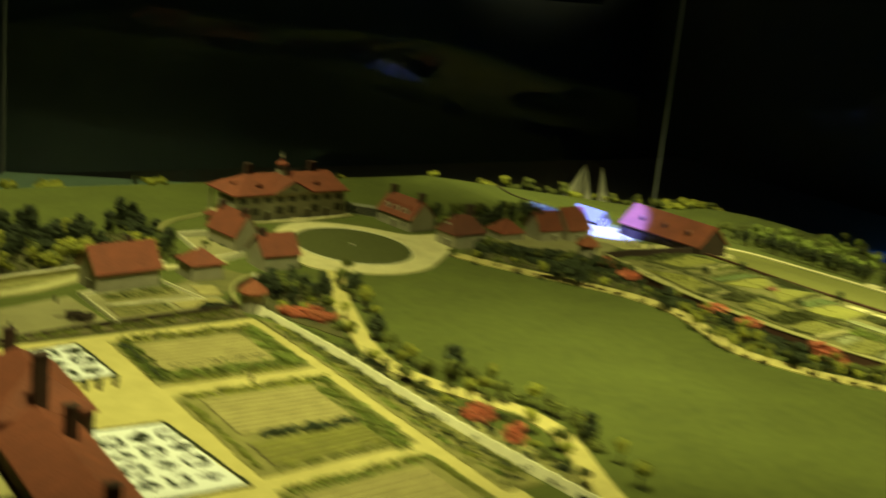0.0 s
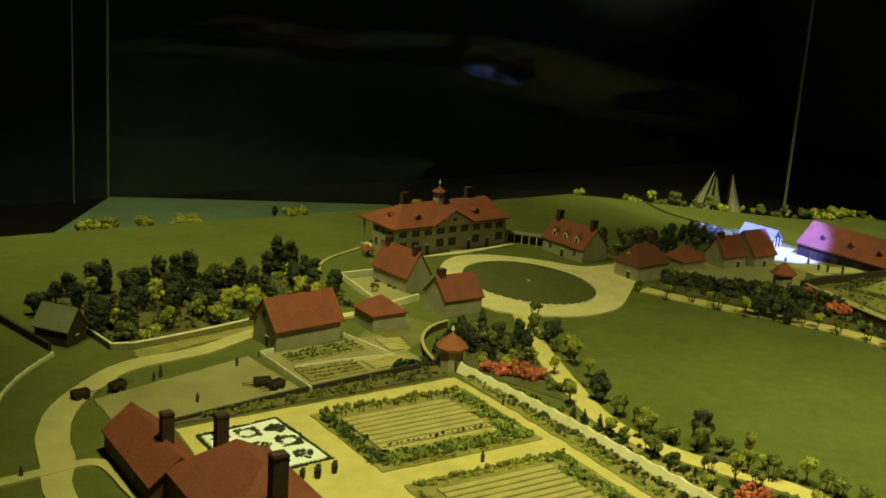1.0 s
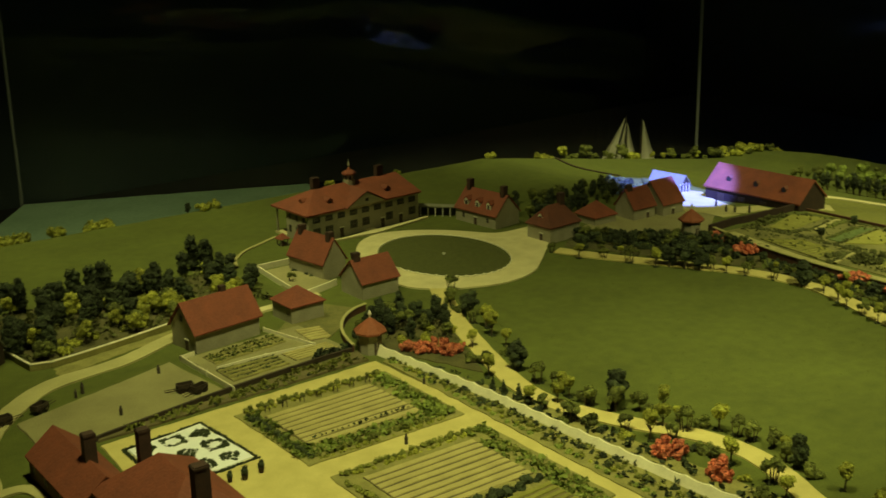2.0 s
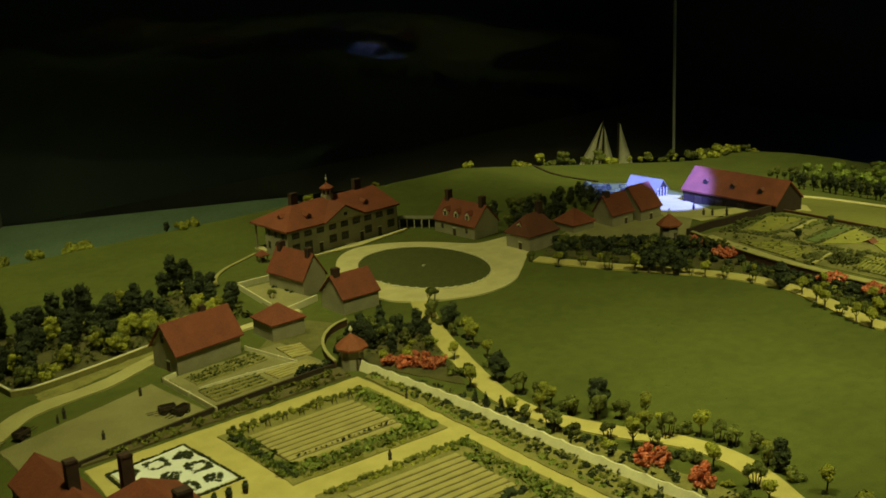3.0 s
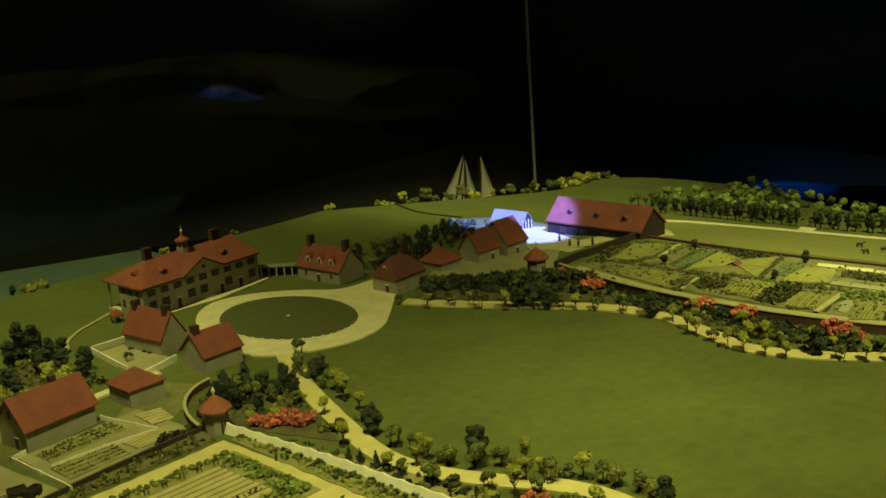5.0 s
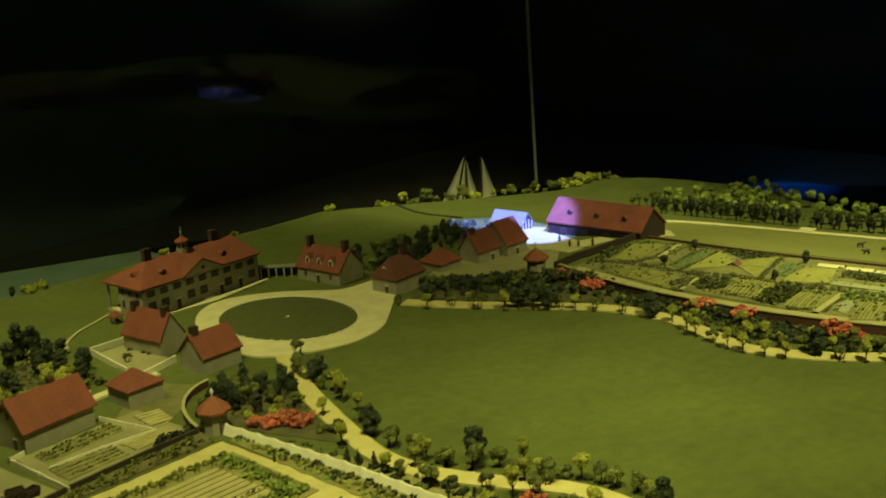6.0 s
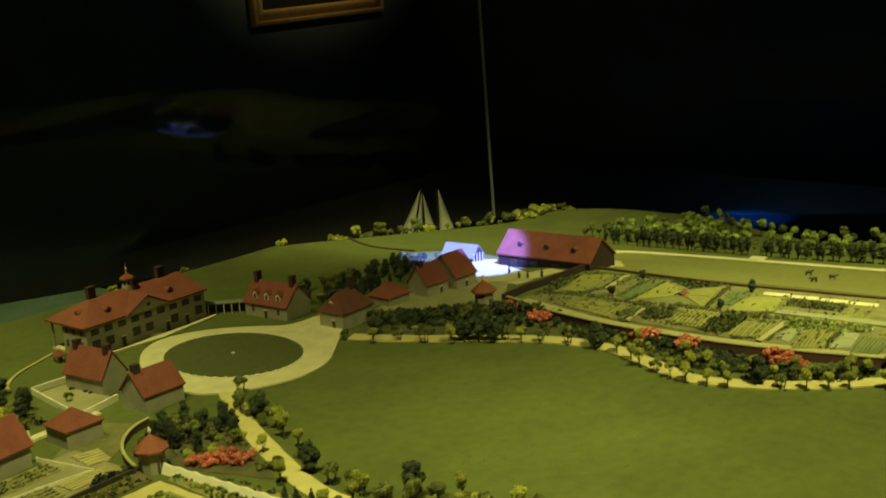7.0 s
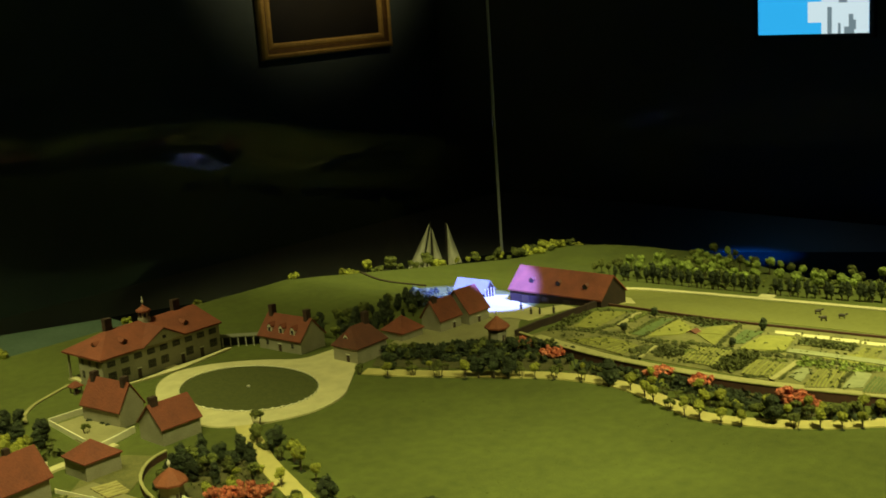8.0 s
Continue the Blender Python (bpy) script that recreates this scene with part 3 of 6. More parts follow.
patch("ground_lower_garden", [(2.195, 2.06), (2.24, 1.08), (2.830, 1.240), (2.549, 2.025)], GARDEN_OLIVE, "olive ground of the lower kitchen garden", 0.002)
for nm, q, mat in (
    ("a", ((2.375, 1.818), (2.576, 1.854), (2.493, 1.754), (2.436, 1.764)), CROP), ("b", ((2.340, 2.016), (2.509, 2.076), (2.565, 2.003), (2.365, 1.968)), CROP),
    ("c", ((2.405, 1.585), (2.551, 1.602), (2.591, 1.536), (2.452, 1.489)), CROP), ("f", ((2.267, 1.383), (2.356, 1.397), (2.355, 1.370), (2.25, 1.342)), PALE_BED),
    ("g", ((2.261, 1.26), (2.397, 1.294), (2.398, 1.257), (2.285, 1.223)), PALE_BED), ("l", ((2.458, 1.753), (2.477, 1.766), (2.509, 1.750), (2.483, 1.732)), SOIL), ("m", ((2.436, 1.631), (2.583, 1.668), (2.596, 1.623), (2.453, 1.596)), CROP_DARK),
    ("q", ((2.471, 1.740), (2.531, 1.746), (2.620, 1.714), (2.491, 1.673)), CROP), ("t", ((2.491, 1.673), (2.400, 1.645), (2.435, 1.694), (2.471, 1.740)), CROP), ("r", ((2.585, 1.856), (2.615, 1.850), (2.633, 1.730), (2.534, 1.758)), CROP_DARK),
    ("s", ((2.373, 1.860), (2.527, 1.907), (2.574, 1.866), (2.377, 1.829)), CROP_DARK),
    ("n", ((2.445, 1.401), (2.523, 1.353), (2.509, 1.240), (2.433, 1.307)), CROP)):
    patch("ground_lower_plot_" + nm, q, mat, "plot of the lower kitchen garden", 0.004)
for nm, q, rows, mat in (
    ("d", ((2.515, 1.498), (2.575, 1.513), (2.627, 1.398), (2.540, 1.369)), 4, CROP_DARK), ("e", ((2.219, 1.325), (2.371, 1.365), (2.386, 1.309), (2.255, 1.269)), 4, CROP),
    ("h", ((2.23, 1.476), (2.349, 1.503), (2.353, 1.423), (2.242, 1.389)), 5, CROP), ("i", ((2.243, 1.641), (2.392, 1.675), (2.404, 1.592), (2.238, 1.536)), 5, CROP),
    ("j", ((2.232, 1.955), (2.305, 1.880), (2.283, 1.775), (2.207, 1.765)), 6, CROP), ("k", ((2.478, 1.345), (2.595, 1.369), (2.625, 1.335), (2.513, 1.303)), 5, CROP),
    ("o", ((2.255, 1.215), (2.380, 1.246), (2.394, 1.188), (2.275, 1.16)), 4, CROP_DARK), ("p", ((2.414, 1.228), (2.483, 1.221), (2.509, 1.153), (2.426, 1.161)), 4, CROP)):
    tilled("ground_lower_plot_" + nm, q, rows * 2, mat, GARDEN_OLIVE, "rows of crops in the lower kitchen garden", 0.004, 0.62, 0.0018)
strip("path_lower_garden", [(2.205, 2.04), (2.180, 1.90), (2.166, 1.80), (2.162, 1.70), (2.175, 1.50), (2.205, 1.33), (2.25, 1.15), (2.29, 1.0)], 0.066, TURF_PATH, "worn grassy walk inside the lower garden wall")


# ---- walls and fences ----
def wall_run(name, points, height, thick, mat, label, cap=None, category="wall", step=0.055, scallop=0.0, post_every=0, post_mat=None, batter=0.0):
    """A low wall or fence of joined panels that follows the ground; scalloped tops dip between the ends."""
    t = empty(name, points[0][0], points[0][1], 0, 0, label, category, kind="structure")
    line = smooth_line(points, 10)
    total = sum((b - a).length for a, b in zip(line, line[1:]))
    count = max(1, round(total / step))
    marks, run, k = [line[0]], 0.0, 1
    for a, b in zip(line, line[1:]):
        seg = (b - a).length
        while k <= count - 1 and run + seg >= total * k / count:
            marks.append(a + (b - a) * ((total * k / count - run) / seg))
            k += 1
        run += seg
    marks.append(line[-1])
    ox, oy = points[0]
    for i, (a, b) in enumerate(zip(marks, marks[1:])):
        d = (b - a).normalized()
        s = Vector((-d.y, d.x)) * thick / 2
        bm = bmesh.new()
        cols = []
        n = 6 if scallop else 2
        for j in range(n + 1):
            p = a + (b - a) * (j / n)
            top = height - scallop * (1 - (2 * j / n - 1) ** 2)
            g = fall(p.x, p.y)
            foot = 1 + batter
            cols.append([bm.verts.new((p.x + s.x * q - ox, p.y + s.y * q - oy, g + z)) for q, z in ((-foot, -0.004), (-1, top), (1, top), (foot, -0.004))])
        for c, e in zip(cols, cols[1:]):
            for q in range(3):
                bm.faces.new((c[q], e[q], e[q + 1], c[q + 1]))
        bm.faces.new(cols[0])
        bm.faces.new(list(reversed(cols[-1])))
        part("panel", bm, mat, t)
        if cap:
            bm = bmesh.new()
            ends = []
            for p in (a, b):
                g = fall(p.x, p.y) + height
                ends.append([bm.verts.new((p.x + s.x * q * 1.5 - ox, p.y + s.y * q * 1.5 - oy, g + z)) for q, z in ((-1, 0.0), (-1, 0.0022), (0, 0.0032), (1, 0.0022), (1, 0.0))])
            for q in range(5):
                bm.faces.new((ends[0][q], ends[1][q], ends[1][(q + 1) % 5], ends[0][(q + 1) % 5]))
            bm.faces.new(ends[0])
            bm.faces.new(list(reversed(ends[1])))
            part("coping", bm, cap, t)
        if post_every and i % post_every == 0:
            g = fall(a.x, a.y)
            w = thick * 0.95
            bm = box(a.x - ox - w, a.x - ox + w, a.y - oy - w, a.y - oy + w, g - 0.004, g + height * 1.12, thick * 0.2)
            part("post", bm, post_mat or mat, t)
    return t


wall_run("wall_garden_east", [(1.112, 1.920), (1.124, 1.80), (1.14, 1.64), (1.150, 1.45), (1.163, 1.25), (1.185, 1.05), (1.20, 0.92)], 0.0185, 0.0036, FENCE, "pale scalloped garden fence", scallop=0.0028, step=0.042, batter=5.0, category="fence")
wall_run("wall_garden_north", [(0.50, 1.885), (0.66, 1.914), (0.824, 1.940), (1.0, 1.958), (1.075, 1.962)], 0.009, 0.005, WOOD_DARK, "low dark garden wall", step=0.06)
wall_run("wall_hut_curve", [(1.077, 1.958), (1.089, 2.006), (1.110, 2.053), (1.140, 2.094), (1.182, 2.127), (1.222, 2.140)], 0.014, 0.004, WALL_BRICK, "curved brick wall with pale coping", cap=LANE, step=0.03)
wall_run("wall_yard_fence", [(0.805, 2.125), (0.815, 1.93)], 0.010, 0.0022, FENCE, "white board fence of the farm yard", post_every=2, step=0.05, category="fence")
wall_run("wall_store_fence", [(0.805, 2.125), (0.836, 2.133)], 0.010, 0.0022, FENCE, "white board fence beside the storehouse", post_every=1, step=0.03, category="fence")
wall_run("wall_plot_fence_end", [(1.0, 2.165), (1.033, 2.030)], 0.008, 0.002, FENCE, "white board fence round the kitchen plot", post_every=2, step=0.05, category="fence")
wall_run("wall_plot_fence", [(1.033, 2.027), (0.93, 2.038), (0.835, 2.038)], 0.008, 0.002, FENCE, "white board fence round the kitchen plot", post_every=2, step=0.05, category="fence")
wall_run("wall_lane", [(0.862, 2.295), (0.72, 2.262), (0.60, 2.243), (0.572, 2.245), (0.562, 2.30), (0.552, 2.385)], 0.012, 0.003, BED, "low green wall with white coping along the lane", cap=FENCE, step=0.045)
wall_run("wall_lane_upper", [(1.05, 2.29), (0.995, 2.272)], 0.015, 0.004, FENCE, "pale wall beside the outbuildings", step=0.05)
wall_run("wall_court_side", [(1.178, 2.518), (1.170, 2.43), (1.163, 2.345)], 0.012, 0.003, FENCE, "pale wall round the kitchen court", step=0.05)
wall_run("wall_court_a", [(1.262, 2.522), (1.178, 2.522)], 0.014, 0.004, FENCE, "pale wall round the kitchen court", step=0.05)
wall_run("wall_court_b", [(1.14, 2.285), (1.20, 2.298), (1.262, 2.318)], 0.015, 0.004, FENCE, "pale wall of the outbuilding court", step=0.05)
wall_run("wall_shed", [(0.40, 2.62), (0.43, 2.46), (0.468, 2.29)], 0.015, 0.006, WOOD_DARK, "dark board fence running to the shed", step=0.06, category="fence")
wall_run("wall_pasture", [(0.465, 2.262), (0.42, 2.215), (0.372, 2.155), (0.325, 2.07), (0.30, 1.98)], 0.007, 0.0025, FENCE, "thin white pasture fence", post_every=1, step=0.04, category="fence")
wall_run("wall_lower_west", [(2.179, 2.05), (2.142, 1.883), (2.127, 1.712), (2.135, 1.497), (2.165, 1.319), (2.21, 1.151), (2.25, 1.02)], 0.020, 0.006, WALL_BRICK, "dark brick wall of the lower garden", cap=TURF_PATH, step=0.06)
wall_run("wall_lower_diagonal", [(2.195, 2.078), (2.310, 2.086), (2.420, 2.099), (2.523, 2.103), (2.622, 2.134)], 0.018, 0.008, BARN_WOOD, "dark wall below the stable yard", step=0.06)
wall_run("wall_lower_back", [(2.607, 2.117), (2.621, 2.017), (2.636, 1.864), (2.670, 1.697), (2.708, 1.581), (2.775, 1.386), (2.898, 1.226)], 0.008, 0.006, WALL_BRICK, "low dark brick wall behind the lower garden", step=0.07)
wall_run("wall_hill_ditch", [(2.60, 3.10), (2.55, 3.0), (2.52, 2.88), (2.56, 2.76)], 0.004, 0.008, WOOD_DARK, "dark sunk fence crossing the hill", step=0.06)

# ---- buildings ----
def gable_roof(x, y, eave, ridge, over, thick, along_x):
    """A chevron of two slopes; x and y are half sizes of the walls below."""
    half, run = (y, x) if along_x else (x, y)
    rise = (ridge - eave) / half
    low = eave - rise * over
    prof = [(-half - over, low), (0, ridge), (half + over, low), (half + over, low - thick), (0, ridge - thick), (-half - over, low - thick)]
    bm = bmesh.new()
    ends = []
    for s in (-1, 1):
        ends.append([bm.verts.new((s * (run + over), p, z) if along_x else (p, s * (run + over), z)) for p, z in prof])
    for i in range(6):
        j = (i + 1) % 6
        bm.faces.new((ends[0][i], ends[0][j], ends[1][j], ends[1][i]))
    bm.faces.new(ends[0])
    bm.faces.new(list(reversed(ends[1])))
    bmesh.ops.recalc_face_normals(bm, faces=bm.faces)
    return bm


def hip_roof(x, y, eave, ridge, over, thick, inset, inset_far=None):
    """Four slopes; inset: how far the ridge ends lie in from the walls along the longer side."""
    bm = bmesh.new()
    X, Y = x + over, y + over
    far = inset if inset_far is None else inset_far
    low = [bm.verts.new((a * X, b * Y, eave - thick)) for a, b in ((-1, -1), (1, -1), (1, 1), (-1, 1))]
    top = [bm.verts.new((a * X, b * Y, eave)) for a, b in ((-1, -1), (1, -1), (1, 1), (-1, 1))]
    if x >= y:
        r = [bm.verts.new((-max(x - inset, 0.0005), 0, ridge)), bm.verts.new((max(x - far, 0.0005), 0, ridge))]
        slopes = ((top[0], top[1], r[1], r[0]), (top[1], top[2], r[1]), (top[2], top[3], r[0], r[1]), (top[3], top[0], r[0]))
    else:
        r = [bm.verts.new((0, -max(y - inset, 0.0005), ridge)), bm.verts.new((0, max(y - far, 0.0005), ridge))]
        slopes = ((top[0], top[1], r[0]), (top[1], top[2], r[1], r[0]), (top[2], top[3], r[1]), (top[3], top[0], r[0], r[1]))
    for f in slopes:
        bm.faces.new(f)
    for i in range(4):
        j = (i + 1) % 4
        bm.faces.new((low[i], low[j], top[j], top[i]))
    bm.faces.new(list(reversed(low)))
    return bm


def wall_body(x, y, eave, ridge, along_x, gables=True):
    bm = bmesh.new()
    box_into(bm, -x, x, -y, y, -0.008, eave)
    if gables:
        h = ridge - 0.002
        for s in (-1, 1):
            if along_x:
                v = [bm.verts.new(p) for p in ((s * x, -y, eave), (s * x, y, eave), (s * x, 0, h))]
                w = [bm.verts.new(p) for p in ((s * (x - 0.004), -y, eave), (s * (x - 0.004), y, eave), (s * (x - 0.004), 0, h))]
            else:
                v = [bm.verts.new(p) for p in ((-x, s * y, eave), (x, s * y, eave), (0, s * y, h))]
                w = [bm.verts.new(p) for p in ((-x, s * (y - 0.004), eave), (x, s * (y - 0.004), eave), (0, s * (y - 0.004), h))]
            bm.faces.new(v)
            bm.faces.new(list(reversed(w)))
            for i in range(3):
                bm.faces.new((v[i], w[i], w[(i + 1) % 3], v[(i + 1) % 3]))
    bmesh.ops.recalc_face_normals(bm, faces=bm.faces)
    return bm


def chimney(parent, x, y, z0, z1, w=0.008, d=0.006):
    bm = bmesh.new()
    box_into(bm, x - w, x + w, y - d, y + d, z0, z1 - 0.004)
    box_into(bm, x - w * 1.08, x + w * 1.08, y - d * 1.1, y + d * 1.1, z1 - 0.0045, z1 - 0.0018)
    box_into(bm, x - w * 0.95, x + w * 0.95, y - d * 0.95, y + d * 0.95, z1 - 0.002, z1)
    return part("chimney", bm, CHIMNEY, parent, "dark brick chimney")


FACES = {"s": (0, -1), "n": (0, 1), "w": (-1, 0), "e": (1, 0)}


def on_wall(parent, name, side, x, y, u, z, w, h, mat, proud=0.0008, label=""):
    """A thin panel on one wall of a house: u along the wall, z its middle height."""
    nx, ny = FACES[side]
    if nx == 0:
        bm = box(u - w / 2, u + w / 2, ny * y - proud, ny * y + proud, z - h / 2, z + h / 2)
    else:
        bm = box(nx * x - proud, nx * x + proud, u - w / 2, u + w / 2, z - h / 2, z + h / 2)
    return part(name, bm, mat, parent, label)


def window(parent, side, x, y, u, z, w=0.007, h=0.010, shutters=False):
    frame_ob = on_wall(parent, "window", side, x, y, u, z, w + 0.002, h + 0.002, FRAME, 0.0007, "cream window frame")
    on_wall(frame_ob, "pane", side, x, y, u, z, w, h, GLASS_DARK, 0.0011)
    on_wall(frame_ob, "sash_bar", side, x, y, u, z, 0.0008, h, FRAME, 0.0014)
    on_wall(frame_ob, "sash_bar", side, x, y, u, z, w, 0.0008, FRAME, 0.0014)
    if shutters:
        for s in (-1, 1):
            on_wall(frame_ob, "shutter", side, x, y, u + s * (w * 0.5 + 0.0032), z, 0.0042, h + 0.001, SHUTTER, 0.0013)
    return frame_ob


def door(parent, side, x, y, u, w=0.008, h=0.017):
    d = on_wall(parent, "door", side, x, y, u, h / 2, w, h, DOOR, 0.0012, "dark door")
    on_wall(d, "door_frame", side, x, y, u, h + 0.001, w + 0.003, 0.002, TRIM, 0.0014)
    return d


def dormer(parent, side, x, y, z, u, depth=0.016, w=0.010, h=0.011, front=0.0, cheek=None):
    """A small gabled dormer; front: how far its face stands out from the house's middle line."""
    nx, ny = FACES[side]
    bm = bmesh.new()
    prof = [(-w / 2, 0), (w / 2, 0), (w / 2, h * 0.65), (0, h), (-w / 2, h * 0.65)]
    ends = []
    for k in (front, front - depth):
        ends.append([bm.verts.new((nx * k, u + p, z + q) if ny == 0 else (u + p, ny * k, z + q)) for p, q in prof])
    for i in range(5):
        j = (i + 1) % 5
        bm.faces.new((ends[0][i], ends[0][j], ends[1][j], ends[1][i]))
    bm.faces.new(ends[0])
    bm.faces.new(list(reversed(ends[1])))
    bmesh.ops.recalc_face_normals(bm, faces=bm.faces)
    d = part("dormer", bm, cheek or TRIM, parent, "small gabled dormer")
    if ny == 0:
        bm = box(nx * front - 0.0006, nx * front + 0.0006, u - w * 0.28, u + w * 0.28, z + 0.002, z + h * 0.62)
    else:
        bm = box(u - w * 0.28, u + w * 0.28, ny * front - 0.0006, ny * front + 0.0006, z + 0.002, z + h * 0.62)
    part("pane", bm, GLASS_DARK, d)
    bm = bmesh.new()
    ends = []
    prof = [(-w * 0.62, h * 0.6), (0, h * 1.06), (w * 0.62, h * 0.6), (w * 0.62, h * 0.72), (0, h * 1.2), (-w * 0.62, h * 0.72)]
    for k in (front + 0.001, front - depth):
        ends.append([bm.verts.new((nx * k, u + p, z + q) if ny == 0 else (u + p, ny * k, z + q)) for p, q in prof])
    for i in range(6):
        j = (i + 1) % 6
        bm.faces.new((ends[0][i], ends[0][j], ends[1][j], ends[1][i]))
    bm.faces.new(ends[0])
    bm.faces.new(list(reversed(ends[1])))
    bmesh.ops.recalc_face_normals(bm, faces=bm.faces)
    part("dormer_roof", bm, ROOF_BROWN if cheek == WOOD_DARK else ROOF, d)
    return d


def house(name, x0, x1, y0, y1, eave, ridge, along_x, label, category="house", roof="gable", inset=0.03, turn=0.0, z=None, over=0.004, thick=0.0025, wall=None, cover=None):
    cx, cy = (x0 + x1) / 2, (y0 + y1) / 2
    x, y = (x1 - x0) / 2, (y1 - y0) / 2
    t = empty(name, cx, cy, fall(cx, cy) if z is None else z, turn, label, category)
    part("wall", wall_body(x, y, eave, ridge, along_x, roof == "gable"), wall or WALL, t)
    bm = gable_roof(x, y, eave, ridge, over, thick, along_x) if roof == "gable" else hip_roof(x, y, eave, ridge, over, thick, inset)
    part("roof", bm, cover or ROOF, t, "shingled roof")
    return t, x, y


def mansion():
    t = empty("mansion", 1.544, 2.715, 0, 3.9, "long two-storey mansion with red hipped roof and cupola", "house")
    x, y, back = 0.1726, 0.075, 0.022
    part("wall", box(-x, x, -y, back, -0.008, 0.0705), WALL, t)
    part("roof", hip_roof(x, y - 0.002, 0.073, 0.115, 0.007, 0.004, 0.072, 0.014), ROOF, t, "red shingled hipped roof")
    # covered porch at the back under the same roof, on square columns
    part("porch_floor", box(-x, x, back, y, -0.004, 0.005), GRAVEL, t)
    for i in range(8):
        u = -x + 0.004 + i * (2 * x - 0.008) / 7
        bm = bmesh.new()
        box_into(bm, u - 0.002, u + 0.002, y - 0.008, y - 0.004, 0.004, 0.069)
        box_into(bm, u - 0.003, u + 0.003, y - 0.009, y - 0.003, 0.004, 0.008)
        box_into(bm, u - 0.003, u + 0.003, y - 0.009, y - 0.003, 0.065, 0.069)
        part("column", bm, WALL, t)
    n = 9
    for i in range(n):
        u = -x + 0.024 + i * (2 * x - 0.046) / (n - 1)
        window(t, "s", x, y, u, 0.056, 0.011, 0.013, shutters=True)
        if i in (2, 5, 7):
            door(t, "s", x, y, u + (0.016 if i == 5 else 0.0), 0.010, 0.024)
        else:
            window(t, "s", x, y, u, 0.026, 0.011, 0.019, shutters=True)
    for u in (-0.055, -0.025, 0.005):
        window(t, "w", x, y, u, 0.056, 0.009, 0.012)
        window(t, "w", x, y, u, 0.026, 0.009, 0.016)
        window(t, "e", x, y, u, 0.056, 0.009, 0.012)
    # pediment over the middle of the front
    f, b, w, top = -y - 0.009, -0.022, 0.060, 0.103
    bm = bmesh.new()
    near = [bm.verts.new(p) for p in ((-w, f, 0.071), (w, f, 0.071), (0, f, top))]
    far = [bm.verts.new(p) for p in ((-w, b, 0.071), (w, b, 0.071), (0, b, top))]
    bm.faces.new(near)
    bm.faces.new(list(reversed(far)))
    for i in range(3):
        bm.faces.new((near[i], far[i], far[(i + 1) % 3], near[(i + 1) % 3]))
    bmesh.ops.recalc_face_normals(bm, faces=bm.faces)
    ped = part("pediment", bm, WALL, t)
    part("oval_window", box(-0.005, 0.005, f - 0.0012, f + 0.0002, 0.080, 0.088, 0.0006), GLASS_DARK, ped)
    bm = bmesh.new()
    for s in (-1, 1):
        v = [bm.verts.new(p) for p in ((s * (w + 0.004), f - 0.003, 0.0705), (0, f - 0.003, top + 0.002), (0, b + 0.004, top + 0.002), (s * (w + 0.004), b + 0.004, 0.0705))]
        lid = [bm.verts.new((q.co.x, q.co.y, q.co.z + 0.0025)) for q in v]
        bm.faces.new(v)
        bm.faces.new(lid)
        for i in range(4):
            bm.faces.new((v[i], lid[i], lid[(i + 1) % 4], v[(i + 1) % 4]))
    bmesh.ops.recalc_face_normals(bm, faces=bm.faces)
    part("pediment_roof", bm, ROOF, t)
    for u in (-0.092, 0.088):
        dormer(t, "s", x, y, 0.083, u, 0.032, 0.014, 0.014, 0.056, cheek=ROOF)
    dormer(t, "w", x, y, 0.083, -0.012, 0.032, 0.014, 0.014, 0.150, cheek=ROOF)
    chimney(t, -0.095, 0.004, 0.10, 0.142, 0.010, 0.007)
    chimney(t, 0.105, 0.004, 0.10, 0.141, 0.010, 0.007)
    cup = part("cupola", lathe([(0.0155, 0.105), (0.0155, 0.118), (0.0145, 0.119), (0.0145, 0.134), (0.016, 0.135)], 8), WALL, t, "eight-sided cupola")
    cup.location = (0.008, 0, 0)
    for i in range(8):
        a = math.pi * (i + 0.5) / 4
        bm = box(-0.003, 0.003, -0.0006, 0.0006, 0.122, 0.132)
        bmesh.ops.transform(bm, matrix=Matrix.Rotation(a + math.pi / 2, 4, "Z"), verts=bm.verts)
        bmesh.ops.translate(bm, vec=(0.0137 * math.cos(a), 0.0137 * math.sin(a), 0), verts=bm.verts)
        part("pane", bm, GLASS_DARK, cup)
    part("cupola_roof", lathe([(0.0185, 0.134), (0.0185, 0.138), (0.013, 0.142), (0.006, 0.1455), (0.003, 0.150), (0.001, 0.152)], 8), ROOF, cup)
    part("finial", lathe([(0.0008, 0.150), (0.0008, 0.155), (0.0026, 0.157), (0.0026, 0.161), (0.0008, 0.163), (0.0006, 0.170), (0.0002, 0.173)], 8), TRIM, cup, "white spire finial")
    part("front_steps", box(-0.004, 0.026, -y - 0.014, -y, -0.004, 0.005, 0.001), GRAVEL, t)


mansion()


def dependency(name, x0, x1, y0, y1, face, label, dormers=3, cover=None, eave=0.032, ridge=0.070, turn=0.0):
    t, x, y = house(name, x0, x1, y0, y1, eave, ridge, False, label, cover=cover, turn=turn)
    for i in range(dormers):
        u = -y * 0.55 + i * (y * 1.1 / max(1, dormers - 1))
        dormer(t, face, x, y, eave + 0.006, u, 0.028, 0.014, 0.020, x * 0.84)
    for u in (-0.6, 0.6):
        window(t, face, x, y, u * y, 0.019, 0.007, 0.011)
    door(t, face, x, y, 0.0, 0.009, 0.019)
    return t, x, y


